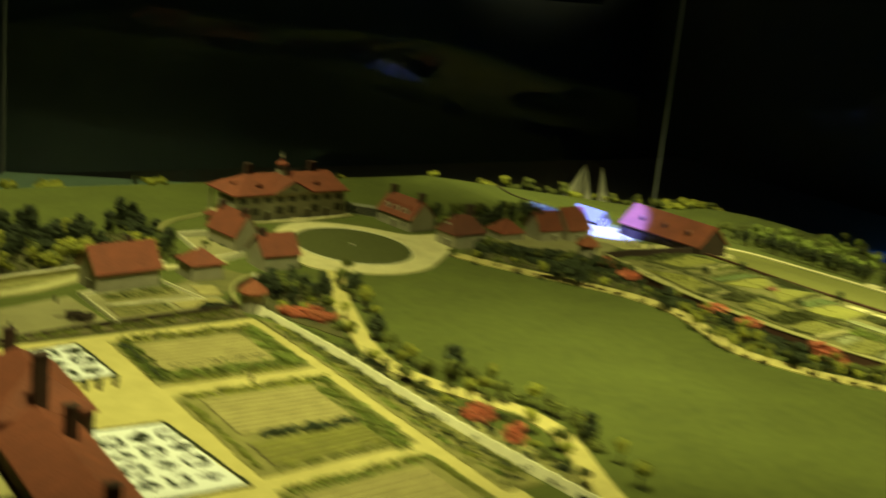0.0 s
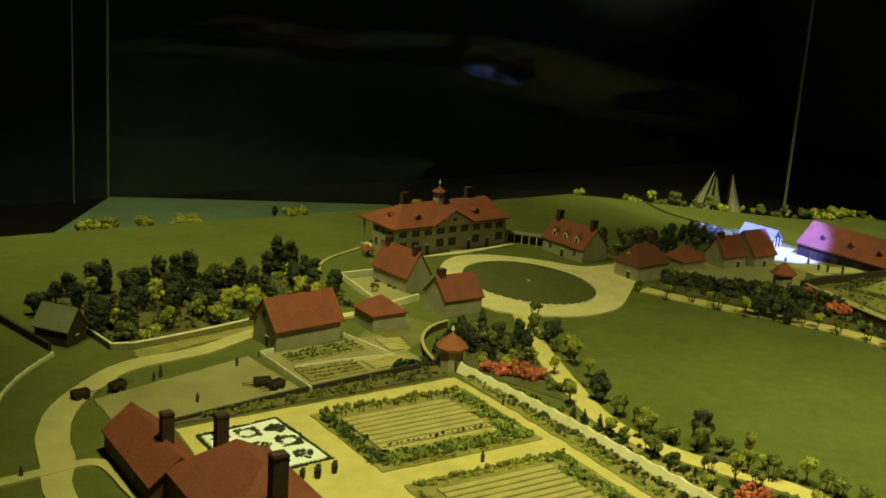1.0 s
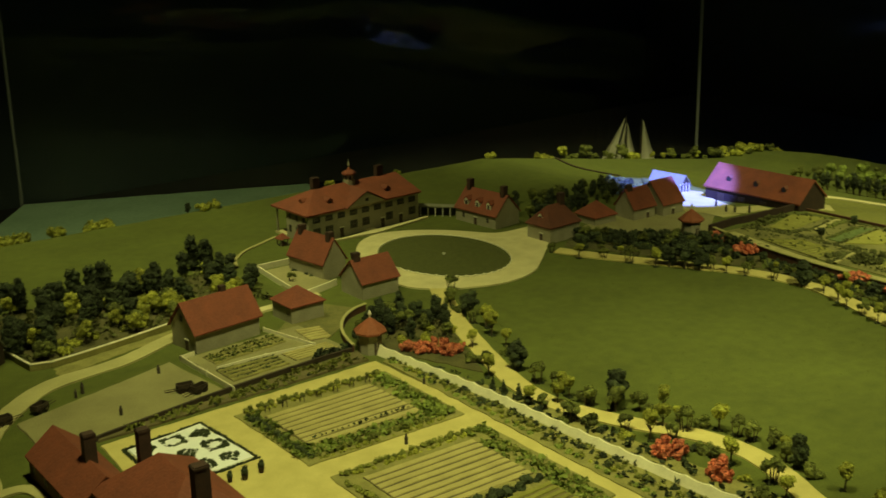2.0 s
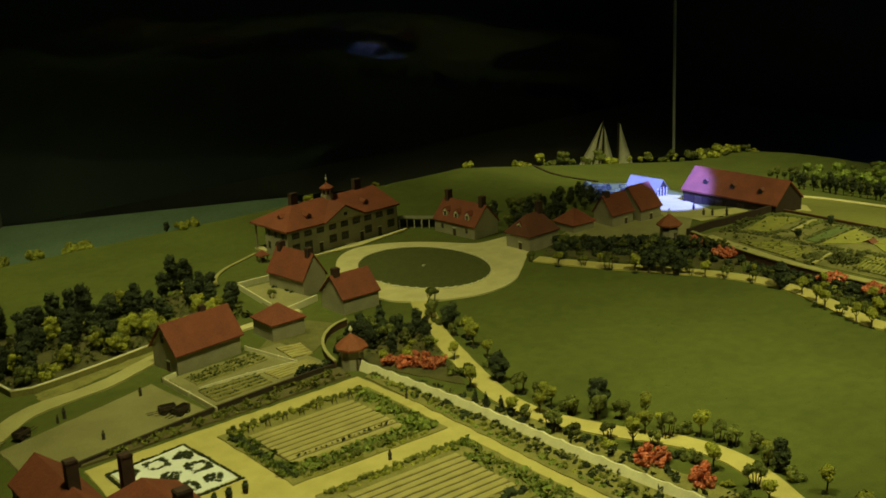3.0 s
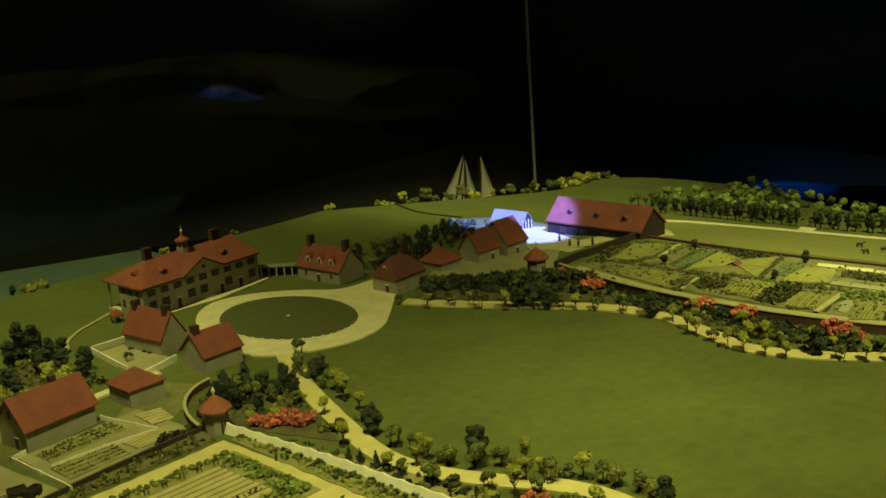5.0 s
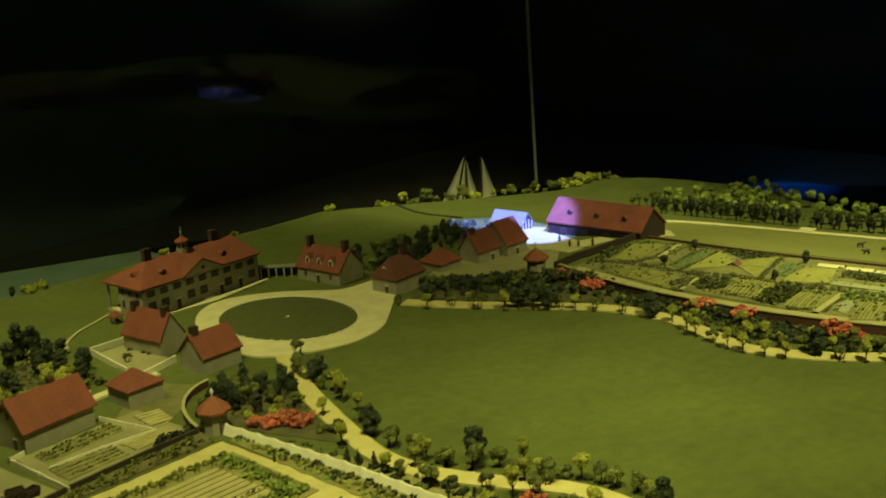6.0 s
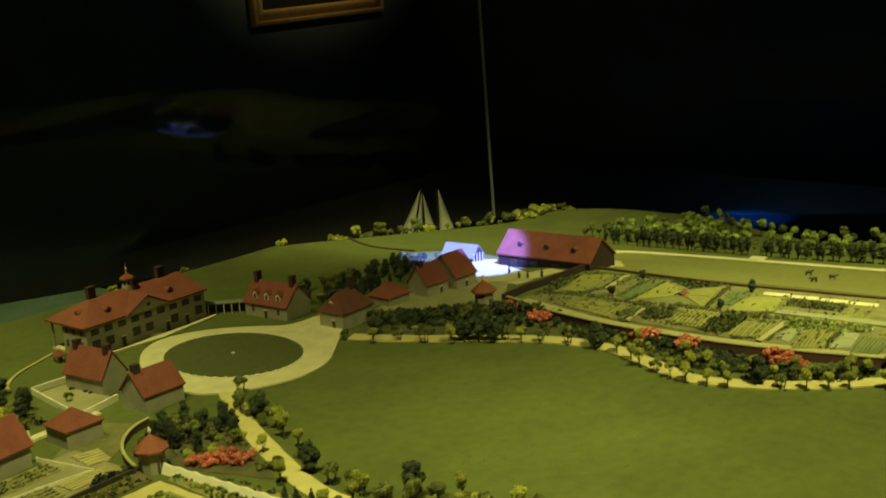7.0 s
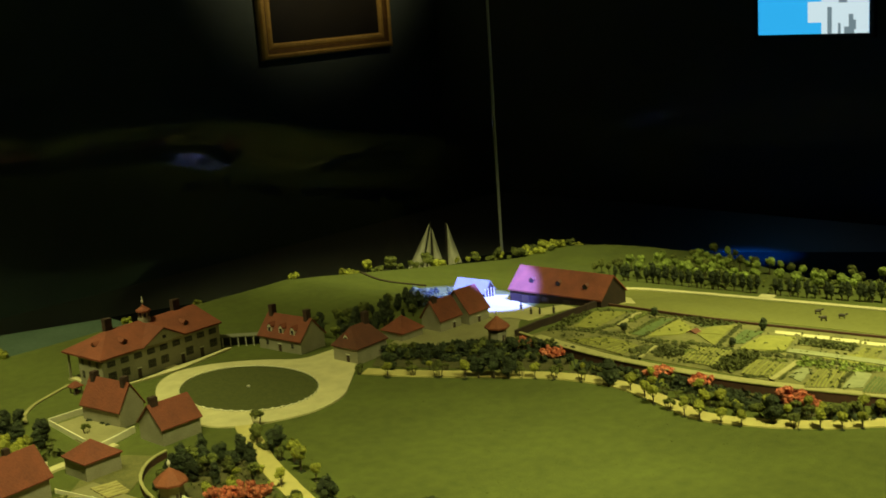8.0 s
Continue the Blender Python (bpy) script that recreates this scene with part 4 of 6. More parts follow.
d, x, y = dependency("dependency_house", 1.797, 1.882, 2.440, 2.585, "w", "white dormered side house with red roof and two chimneys", eave=0.038, ridge=0.083, turn=6.4)
chimney(d, 0, -y + 0.012, 0.065, 0.104)
chimney(d, 0, y - 0.012, 0.065, 0.104)
d, x, y = dependency("kitchen_house", 1.246, 1.312, 2.366, 2.486, "e", "white kitchen house with steep red roof and dark chimneys", eave=0.043, ridge=0.093, turn=9.0)
chimney(d, 0, -y + 0.012, 0.065, 0.104)
chimney(d, 0, y - 0.012, 0.065, 0.104)
d, x, y = house("wash_house", 1.251, 1.343, 2.196, 2.278, 0.040, 0.080, True, "pale gabled wash house with red roof", turn=1.3)
chimney(d, -x + 0.012, 0.0, 0.06, 0.094)
d, x, y = house("square_outhouse", 1.060, 1.136, 2.162, 2.236, 0.037, 0.067, True, "small square outhouse with red pyramid roof", roof="hip", inset=0.038, turn=1.7)
d, x, y = house("storehouse", 0.836, 0.981, 2.145, 2.227, 0.047, 0.094, True, "long pale storehouse with red gable roof", turn=7.5, over=0.006)
chimney(d, 0.022, 0.004, 0.08, 0.104, 0.006, 0.005)
window(d, "w", x, y, 0.004, 0.062, 0.007, 0.013)
door(d, "w", x, y, -0.010, 0.010, 0.021)
d, x, y = house("brown_side_house", 1.823, 1.926, 2.256, 2.334, 0.040, 0.084, True, "side house with brown-red hipped roof and a dormer", roof="hip", inset=0.026, turn=4.7, cover=ROOF_BROWN)
dormer(d, "w", x, y, 0.050, 0.004, 0.022, 0.014, 0.017, x * 0.84)
door(d, "w", x, y, -0.008, 0.009, 0.021)
chimney(d, 0.024, 0.0, 0.06, 0.108)
d, x, y = house("square_smokehouse", 2.016, 2.088, 2.297, 2.368, 0.022, 0.056, True, "small square smokehouse with red pyramid roof", roof="hip", inset=0.038, cover=ROOF)
d, x, y = house("gabled_workhouse", 2.124, 2.200, 2.268, 2.335, 0.036, 0.079, True, "pale gabled workhouse with brown-red roof", cover=ROOF)
door(d, "s", x, y, 0.012)
chimney(d, -x + 0.012, 0, 0.06, 0.088)
d, x, y = house("gabled_coachhouse", 2.212, 2.286, 2.250, 2.345, 0.036, 0.088, True, "pale gabled coach house with brown-red roof", cover=ROOF)
door(d, "s", x, y, 0.0)
d, x, y = house("open_shed", 2.522, 2.573, 2.489, 2.598, 0.022, 0.051, False, "open timber shed with grey shingle roof", category="shed", turn=7.4, cover=ROOF_GREY, wall=WOOD_DARK)
for i in range(4):
    part("brace", box(-x + 0.002 + i * 0.0145, -x + 0.0042 + i * 0.0145, -y - 0.0016, -y, 0, 0.028), TRIM, d)

d, x, y = house("long_barn", 2.5595, 2.6845, 2.104, 2.410, 0.047, 0.100, False, "long dark-walled barn with red-brown roof", category="barn", turn=4.4, z=-0.042, cover=ROOF, wall=BARN_WOOD, thick=0.004)
for u in (-0.09, 0.0, 0.09):
    dormer(d, "w", x, y, 0.062, u, 0.018, 0.013, 0.014, x * 0.70, cheek=WOOD_DARK)
for u in (-0.11, -0.04, 0.03, 0.1):
    on_wall(d, "door", "w", x, y, u, 0.015, 0.022, 0.030, DOOR, 0.0015, "dark barn door")


def greenhouse():
    t, x, y = house("brick_greenhouse", 0.452, 0.602, 1.43, 1.636, 0.056, 0.112, False, "brick greenhouse with dark red hipped roof", roof="hip", inset=0.060, cover=ROOF, wall=WALL_BRICK, thick=0.004)
    chimney(t, -0.004, -0.096, 0.050, 0.151, 0.0105, 0.008)
    for u in (-0.07, -0.025, 0.02, 0.065):
        window(t, "e", x, y, u, 0.028, 0.014, 0.034)
    for x0, x1, y0, y1, stacks in ((0.428, 0.512, 1.632, 1.835, ((0.004, -0.036),)), (0.456, 0.576, 1.00, 1.434, ((0.019, 0.113), (-0.010, -0.139)))):
        d, x, y = house("brick_quarters", x0, x1, y0, y1, 0.040, 0.074, False, "low brick wing with dark red gable roof", cover=ROOF, wall=WALL_BRICK)
        for u, v in stacks:
            chimney(d, u, v, 0.05, 0.112, 0.0088, 0.007)
        if y0 > 1.5:
            chimney(d, x + 0.025, -y + 0.022, -0.004, 0.116, 0.0088, 0.007)
        for v in (-0.08, -0.03, 0.03, 0.08):
            window(d, "w", x, y, v, 0.022)


greenhouse()
d, x, y = house("small_shed", 0.472, 0.529, 2.303, 2.375, 0.036, 0.070, False, "small dark shed with grey gable roof", category="shed", turn=38, cover=ROOF_GREY, wall=WOOD_DARK)
door(d, "s", x, y, 0.0)


def garden_hut(cx, cy, label):
    t = empty("garden_hut", cx, cy, fall(cx, cy), 0, label, "hut", "octagonal garden huts")
    part("wall", lathe([(0.0225, -0.004), (0.0225, 0.043)], 8), WALL, t)
    part("roof", lathe([(0.031, 0.040), (0.0315, 0.044), (0.019, 0.055), (0.007, 0.064), (0.001, 0.069)], 8), HUT_ROOF, t, "orange-red eight-sided roof")
    part("finial", lathe([(0.0014, 0.066), (0.0014, 0.071), (0.0034, 0.074), (0.0034, 0.077), (0.0004, 0.083)], 8), TRIM, t, "white ball finial")
    part("door", box(-0.005, 0.005, -0.0222, -0.0205, 0, 0.024), DOOR, t)


garden_hut(1.1045, 1.941, "small pale octagonal garden hut with red roof")
garden_hut(2.135, 2.085, "small octagonal garden hut with red roof")


def colonnade(x0, y0, x1, y1, label):
    t = empty("colonnade", x0, y0, 0, 0, label, "colonnade")
    a, b = Vector((0, 0)), Vector((x1 - x0, y1 - y0))
    d = b.normalized()
    s = Vector((-d.y, d.x)) * 0.010
    bm = bmesh.new()
    lo = [bm.verts.new((p.x, p.y, 0.024)) for p in (a + s, b + s, b - s, a - s)]
    hi = [bm.verts.new((p.x, p.y, 0.027)) for p in (a + s, b + s, b - s, a - s)]
    top = [bm.verts.new((p.x, p.y, 0.032)) for p in (a, b)]
    for f in ((hi[0], hi[1], top[1], top[0]), (hi[2], hi[3], top[0], top[1]), (hi[1], hi[2], top[1]), (hi[3], hi[0], top[0]), tuple(reversed(lo))):
        bm.faces.new(f)
    for i in range(4):
        bm.faces.new((lo[i], lo[(i + 1) % 4], hi[(i + 1) % 4], hi[i]))
    part("roof", bm, ROOF_GREY, t)
    for i in range(7):
        p = b * ((i + 0.2) / 6.4) - s * 0.8
        part("column", lathe([(0.0016, -0.003), (0.0014, 0.024)], 8), TRIM, t).location = (p.x, p.y, 0)
    part("back_wall", box(0, b.length, -0.0012, 0.0012, -0.003, 0.022), SHUTTER, t).matrix_local = Matrix.Translation((s.x * 0.8, s.y * 0.8, 0)) @ Matrix.Rotation(math.atan2(d.y, d.x), 4, "Z")


colonnade(1.728, 2.690, 1.815, 2.598, "low covered colonnade joining mansion and side house")


def sundial():
    t = empty("lawn_post", GREEN[0], GREEN[1], 0.004, 0, "tiny white post in the middle of the oval lawn", "post")
    part("shaft", lathe([(0.003, -0.003), (0.0025, 0.001), (0.002, 0.003)], 8), TRIM, t)
    part("dial", lathe([(0.0042, 0.0025), (0.0042, 0.004), (0.001, 0.005)], 10), TRIM, t)


sundial()


def lawn_chain():
    """Low posts and a sagging rail round the round lawn."""
    t = empty("lawn_railing", GREEN[0], GREEN[1], 0, 0, "low white post-and-chain railing round the lawn", "railing")
    n = 44
    mesh = None
    for i in range(n):
        a = 2 * math.pi * i / n
        p = (*rim(a, -0.0005), 0)
        if mesh is None:
            ob = part("post", lathe([(0.0016, 0), (0.0015, 0.006), (0.0005, 0.0074)], 6), FENCE, t)
            mesh = ob.data
        else:
            ob = link("post", mesh, None, t)
        ob.location = p
    bm = bmesh.new()
    rings = []
    for i in range(n * 6):
        a = 2 * math.pi * i / (n * 6)
        z = 0.0055 - 0.002 * math.sin(math.pi * (i % 6) / 6)
        rings.append([bm.verts.new((*rim(a, r - 0.0005), z + h)) for r, h in ((-0.0008, 0), (0.0008, 0), (0, 0.0014))])
    for a, b in zip(rings, rings[1:] + rings[:1]):
        for k in range(3):
            bm.faces.new((a[k], b[k], b[(k + 1) % 3], a[(k + 1) % 3]))
    part("chain", bm, FENCE, t)


lawn_chain()


def sailboat():
    t = empty("sailing_ship", 3.683, 3.842, -0.370, -35, "two-masted model ship with pale sails on the river", "ship")
    t.scale = (1.17, 1.17, 1.26)
    bm = bmesh.new()
    rings = []
    for u, w, top in ((-0.085, 0.002, 0.020), (-0.06, 0.014, 0.016), (0, 0.018, 0.014), (0.05, 0.017, 0.016), (0.075, 0.012, 0.020)):
        rings.append([bm.verts.new((u, s * w * k, z)) for s, k, z in ((-1, 1, top), (-1, 0.8, 0.006), (0, 0, 0.0), (1, 0.8, 0.006), (1, 1, top))])
    for a, b in zip(rings, rings[1:]):
        for k in range(4):
            bm.faces.new((a[k], a[k + 1], b[k + 1], b[k]))
        bm.faces.new((a[4], a[0], b[0], b[4]))
    bm.faces.new(rings[0])
    bm.faces.new(list(reversed(rings[-1])))
    part("hull", bm, WOOD_DARK, t, "dark hull")
    for u, h in ((-0.01, 0.185), (0.045, 0.175)):
        part("mast", lathe([(0.002, 0.01), (0.0015, h * 0.6), (0.0006, h)], 8), WOOD_DARK, t).location = (u, 0, 0)

    def sail(points, belly):
        bm = bmesh.new()
        a, b, c = [Vector(p) for p in points]
        n = 8
        rows = []
        for i in range(n + 1):
            v = i / n
            row = []
            for j in range(n + 1):
                u = j / n
                p = (a * (1 - u) + b * u) * (1 - v) + c * v
                row.append(bm.verts.new((p.x, p.y + belly * math.sin(math.pi * u) * math.sin(math.pi * min(v * 1.1, 1)), p.z)))
            rows.append(row)
        for r, q in zip(rows, rows[1:]):
            for j in range(n):
                bm.faces.new((r[j], r[j + 1], q[j + 1], q[j]))
        bmesh.ops.solidify(bm, geom=bm.faces[:], thickness=0.0008)
        part("sail", bm, SAIL, t, "pale cloth sail")

    sail(((-0.105, 0, 0.025), (-0.055, 0, 0.022), (-0.014, 0, 0.175)), 0.010)
    sail(((-0.048, 0, 0.022), (-0.020, 0, 0.020), (-0.010, 0, 0.165)), 0.008)
    sail(((-0.006, 0, 0.022), (0.032, 0, 0.022), (-0.006, 0, 0.160)), 0.012)
    sail(((0.048, 0, 0.022), (0.100, 0, 0.026), (0.052, 0, 0.170)), 0.014)


sailboat()

# ---- plants ----
def foliage(name, lobes, leaves, leaf, seed, mat, parent, label=""):
    """A crown of rough lobes covered with small tilted leaf tufts."""
    rng = random.Random(seed)
    verts, faces = [], []
    ball = bmesh.new()
    bmesh.ops.create_icosphere(ball, subdivisions=2, radius=1)
    base = [v.co.copy() for v in ball.verts]
    tris = [[v.index for v in f.verts] for f in ball.faces]
    ball.free()
    for cx, cy, cz, r in lobes:
        k = len(verts)
        for v in base:
            q = 0.86 + 0.45 * noise.noise(v * 2.4 + Vector((seed + cx * 90, cy * 90, cz * 90)))
            verts.append((cx + v.x * r * q, cy + v.y * r * q, cz + v.z * r * q * 0.92))
        faces += [[i + k for i in f] for f in tris]
    total = sum(r * r for *_, r in lobes)
    for cx, cy, cz, r in lobes:
        for _ in range(max(6, int(leaves * r * r / total))):
            d = Vector((rng.gauss(0, 1), rng.gauss(0, 1), rng.gauss(0.15, 1))).normalized()
            p = Vector((cx, cy, cz)) + d * r * rng.uniform(0.82, 1.16)
            a = d.cross(Vector((rng.gauss(0, 1), rng.gauss(0, 1), rng.gauss(0, 1)))).normalized()
            b = (d.cross(a) + d * rng.uniform(-0.7, 0.7)).normalized()
            s = leaf * rng.uniform(0.6, 1.35)
            k = len(verts)
            verts += [p - a * s, p + b * s * 0.8 + d * s * 0.4, p + a * s, p - b * s * 0.8]
            faces += [(k, k + 1, k + 2), (k, k + 2, k + 3)]
    return raw(name, verts, faces, mat, parent, label)


def trunk(parent, h, r, seed, limbs=3):
    rng = random.Random(seed)
    bm = bmesh.new()

    def tube(a, b, r0, r1, n=6):
        d = (b - a).normalized()
        u = d.cross(Vector((0.3, 0.9, 0.2))).normalized()
        v = d.cross(u)
        rings = [[bm.verts.new(p + (u * math.cos(2 * math.pi * i / n) + v * math.sin(2 * math.pi * i / n)) * q) for i in range(n)] for p, q in ((a, r0), (b, r1))]
        for i in range(n):
            bm.faces.new((rings[0][i], rings[0][(i + 1) % n], rings[1][(i + 1) % n], rings[1][i]))
        bm.faces.new(rings[1])

    mid = Vector((rng.uniform(-0.04, 0.04) * h, rng.uniform(-0.04, 0.04) * h, h * 0.5))
    tube(Vector((0, 0, -0.003)), mid, r * 1.3, r)
    tube(mid, Vector((mid.x * 0.5, mid.y * 0.5, h)), r, r * 0.4)
    for i in range(limbs):
        a = 2 * math.pi * (i + rng.random()) / limbs
        tube(mid, mid + Vector((math.cos(a) * h * 0.3, math.sin(a) * h * 0.3, h * 0.4)), r * 0.6, r * 0.2, 5)
    return part("trunk", bm, BARK, parent, "thin brown trunk")


def stems(parent, h, r, spread, count, seed):
    """Several thin splayed stems."""
    rng = random.Random(seed)
    bm = bmesh.new()
    for i in range(count):
        a = 2 * math.pi * (i + rng.random() * 0.6) / count
        foot = Vector((math.cos(a) * spread * 0.45, math.sin(a) * spread * 0.45, -0.003))
        head = Vector((math.cos(a) * spread, math.sin(a) * spread, h))
        rings = []
        for k, q in ((0.0, 1.2), (0.5, 0.9), (1.0, 0.6)):
            c = foot.lerp(head, k) + Vector((rng.uniform(-1, 1), rng.uniform(-1, 1), 0)) * r * 0.8
            rings.append([bm.verts.new((c.x + math.cos(j * 2.0944) * r * q, c.y + math.sin(j * 2.0944) * r * q, c.z)) for j in range(3)])
        for p, q in zip(rings, rings[1:]):
            for j in range(3):
                bm.faces.new((p[j], p[(j + 1) % 3], q[(j + 1) % 3], q[j]))
    return part("trunk", bm, BARK, parent, "thin splayed stems")


LEAVES = {"round": LEAF_DARK, "tall": LEAF_DARK, "oval": LEAF_DARK, "young": LEAF_LIGHT, "row": LEAF_MID, "bush": LEAF_MID, "darkbush": LEAF_DARK, "palebush": LEAF_LIGHT, "blossom": BLOSSOM, "cone": LEAF_DARK, "mid": LEAF_MID, "pale": LEAF_LIGHT, "column": LEAF_DARK, "high": LEAF_WOOD, "highdark": LEAF_MID}


def tree(name, x, y, seed, kind, size, label, group):
    """One plant of a kind, about 5 cm high for a tree of size 1."""
    rng = random.Random(seed)
    t = empty(name, x, y, fall(x, y), 0, label, "bush" if "bush" in kind or kind == "blossom" else "tree", group)
    mat = LEAVES[kind]

    def u(a):
        return rng.uniform(-a, a)

    if kind in ("round", "mid", "pale"):
        trunk(t, 0.03, 0.0022, seed)
        lobes = [(0, 0, 0.034, 0.014)] + [(u(0.013), u(0.013), rng.uniform(0.019, 0.047), rng.uniform(0.006, 0.011)) for _ in range(12)]
        foliage("crown", lobes, 700, 0.0019, seed, mat, t)
    elif kind == "tall":
        trunk(t, 0.03, 0.0022, seed)
        lobes = [(u(0.004), u(0.004), 0.014 + 0.0065 * i, 0.0135 - 0.0011 * abs(i - 3)) for i in range(8)]
        lobes += [(u(0.009), u(0.009), rng.uniform(0.016, 0.048), 0.0065) for _ in range(7)]
        foliage("crown", lobes, 760, 0.0019, seed, mat, t)
    elif kind == "oval":
        trunk(t, 0.03, 0.0024, seed)
        lobes = [(0, 0, 0.016, 0.0110), (0, 0, 0.028, 0.0135), (u(0.002), u(0.002), 0.040, 0.0112)]
        for _ in range(20):
            a, q = rng.uniform(0, 6.283), rng.uniform(-1, 1)
            w = math.sqrt(1 - q * q)
            lobes.append((math.cos(a) * w * 0.0118, math.sin(a) * w * 0.0118, 0.0285 + q * 0.0205, rng.uniform(0.0045, 0.0068)))
        foliage("crown", lobes, 900, 0.0016, seed, mat, t)
    elif kind == "young":
        trunk(t, 0.026, 0.0012, seed, 3)
        lobes = [(0, 0, 0.030, 0.0095)] + [(u(0.007), u(0.007), 0.030 + u(0.006), rng.uniform(0.004, 0.006)) for _ in range(9)]
        foliage("crown", lobes, 460, 0.0016, seed, mat, t)
        # small dark tufts close to the ground round the trunk
        foliage("undergrowth", [(u(0.005), u(0.005), 0.0005, rng.uniform(0.0016, 0.003)) for _ in range(5)], 90, 0.0014, seed + 3, LEAF_DARK, t, "dark low tufts round the foot")
    elif kind == "row":
        stems(t, 0.021, 0.0009, 0.0095, rng.choice((4, 5, 6)), seed)
        lobes = []
        for i in range(13):
            a, q = rng.uniform(0, 6.283), rng.uniform(0.3, 1.0)
            lobes.append((math.cos(a) * 0.0105 * q, math.sin(a) * 0.0105 * q, 0.0275 - 0.008 * q * q + u(0.0025), rng.uniform(0.0034, 0.0054)))
        foliage("crown", lobes, 430, 0.0016, seed, mat, t)
        # dark tufts close to the ground between the stems
        foliage("undergrowth", [(u(0.008), u(0.008), 0.0005, rng.uniform(0.002, 0.0035)) for _ in range(6)], 110, 0.0014, seed + 3, LEAF_DARK, t, "dark low tufts round the foot")
    elif kind in ("high", "highdark"):
        stems(t, 0.034, 0.0011, 0.004, 2, seed)
        lobes = [(0, 0, 0.038, 0.010)] + [(u(0.009), u(0.009), 0.036 + u(0.008), rng.uniform(0.005, 0.008)) for _ in range(8)]
        foliage("crown", lobes, 420, 0.0017, seed, mat, t)
    elif kind == "column":
        stems(t, 0.02, 0.0010, 0.002, 2, seed)
        lobes = [(u(0.0018), u(0.0018), 0.013 + 0.0042 * i, (0.0042, 0.0056, 0.006, 0.0058, 0.005, 0.0038)[i]) for i in range(6)]
        foliage("crown", lobes, 230, 0.0016, seed, mat, t)
    elif kind == "cone":
        trunk(t, 0.01, 0.0015, seed, 2)
        lobes = [(0, 0, 0.004 + 0.0042 * i, 0.0062 - 0.0009 * i) for i in range(6)]
        foliage("crown", lobes, 200, 0.0012, seed, mat, t)
    elif kind == "blossom":
        stems(t, 0.010, 0.0006, 0.006, 5, seed)
        lobes = []
        for _ in range(26):
            d = Vector((rng.gauss(0, 1), rng.gauss(0, 1), abs(rng.gauss(0, 0.8)))).normalized()
            q = rng.uniform(0.6, 1.15)
            lobes.append((d.x * 0.013 * q, d.y * 0.013 * q, 0.004 + d.z * 0.013 * q, rng.uniform(0.0018, 0.0036)))
        foliage("blossom", lobes + [(0, 0, 0.006, 0.0065)], 900, 0.0018, seed, mat, t, "coral-red blossom")
    else:
        stems(t, 0.007, 0.0006, 0.004, 4, seed)
        lobes = [(u(0.012), u(0.012), rng.uniform(0.004, 0.014), rng.uniform(0.004, 0.0075)) for _ in range(11)]
        foliage("crown", lobes, 460, 0.0017, seed, mat, t)
    return t


POOL = {}


def plant(name, x, y, kind, size, label, group):
    """Plants one of a few forms of its kind, turned and sized at random."""
    forms = POOL.setdefault((name, kind), [])
    turn = random.uniform(0, 360)
    s = size * random.uniform(0.88, 1.12)
    m = pose(x, y, fall(x, y), random.uniform(-3, 3), random.uniform(-3, 3), turn) @ Matrix.Diagonal((s * random.uniform(0.9, 1.1), s, s * random.uniform(0.9, 1.12), 1))
    if len(forms) < 4:
        t = tree(name, x, y, 11 + 7 * len(POOL) + len(forms), kind, size, label, group)
        t.matrix_world = m
        forms.append(t)
        return t
    src = forms[random.randrange(4)]
    t = copy_thing(src, pose(0, 0, 0))
    t.matrix_basis = m
    return tagged(t, label)


def along(points, gap, offset=0.0):
    """Even marks along a curve, set off sideways."""
    line = smooth_line(points, 12)
    out, run = [], 0.0
    for a, b in zip(line, line[1:]):
        run += (b - a).length
        if run >= gap:
            run = 0.0
            d = (b - a).normalized()
            out.append((b.x - d.y * offset, b.y + d.x * offset))
    return out


WEST_WALK = [(1.372, 2.06), (1.30, 1.90), (1.228, 1.692), (1.210, 1.59), (1.23, 1.47), (1.285, 1.35), (1.318, 1.24), (1.29, 1.11), (1.23, 0.95)]
EAST_WALK = [(1.80, 2.20), (1.865, 2.065), (1.952, 1.92), (2.022, 1.78), (2.04, 1.65), (2.01, 1.53), (1.975, 1.41), (2.0, 1.305), (2.055, 1.20), (2.13, 1.11), (2.2, 1.0)]

# lawn side of the west walk
for i, (x, y) in enumerate(((1.369, 2.044), (1.376, 1.988), (1.349, 1.902), (1.33, 1.86), (1.249, 1.633), (1.249, 1.550), (1.253, 1.505), (1.270, 1.460), (1.302, 1.437), (1.285, 1.369), (1.330, 1.411), (1.301, 1.337), (1.345, 1.305), (1.357, 1.249), (1.365, 1.213), (1.34, 1.17), (1.33, 1.06), (1.30, 0.98))):
    kind = ("mid", "mid", "young", "young", "row", "young", "row")[i % 7]
    plant("walk_tree", x, y, kind, random.uniform(1.0, 1.25) * (0.62 if kind == "mid" else 1), "small yellow-green tree beside the sandy walk" if kind == "young" else "small green tree beside the sandy walk", "trees along the walks")
for i, (x, y) in enumerate(((1.36, 2.01), (1.345, 1.94), (1.315, 1.80), (1.29, 1.76), (1.262, 1.60), (1.255, 1.575), (1.262, 1.525), (1.29, 1.40), (1.32, 1.37), (1.34, 1.335), (1.352, 1.275), (1.36, 1.19), (1.335, 1.12))):
    kind = ("bush", "row", "young")[i % 3]
    plant("walk_tree" if kind != "bush" else "walk_bush", x, y, kind, random.uniform(0.75, 1.0), "low green plant on the edge of the lawn", "plants along the walks")
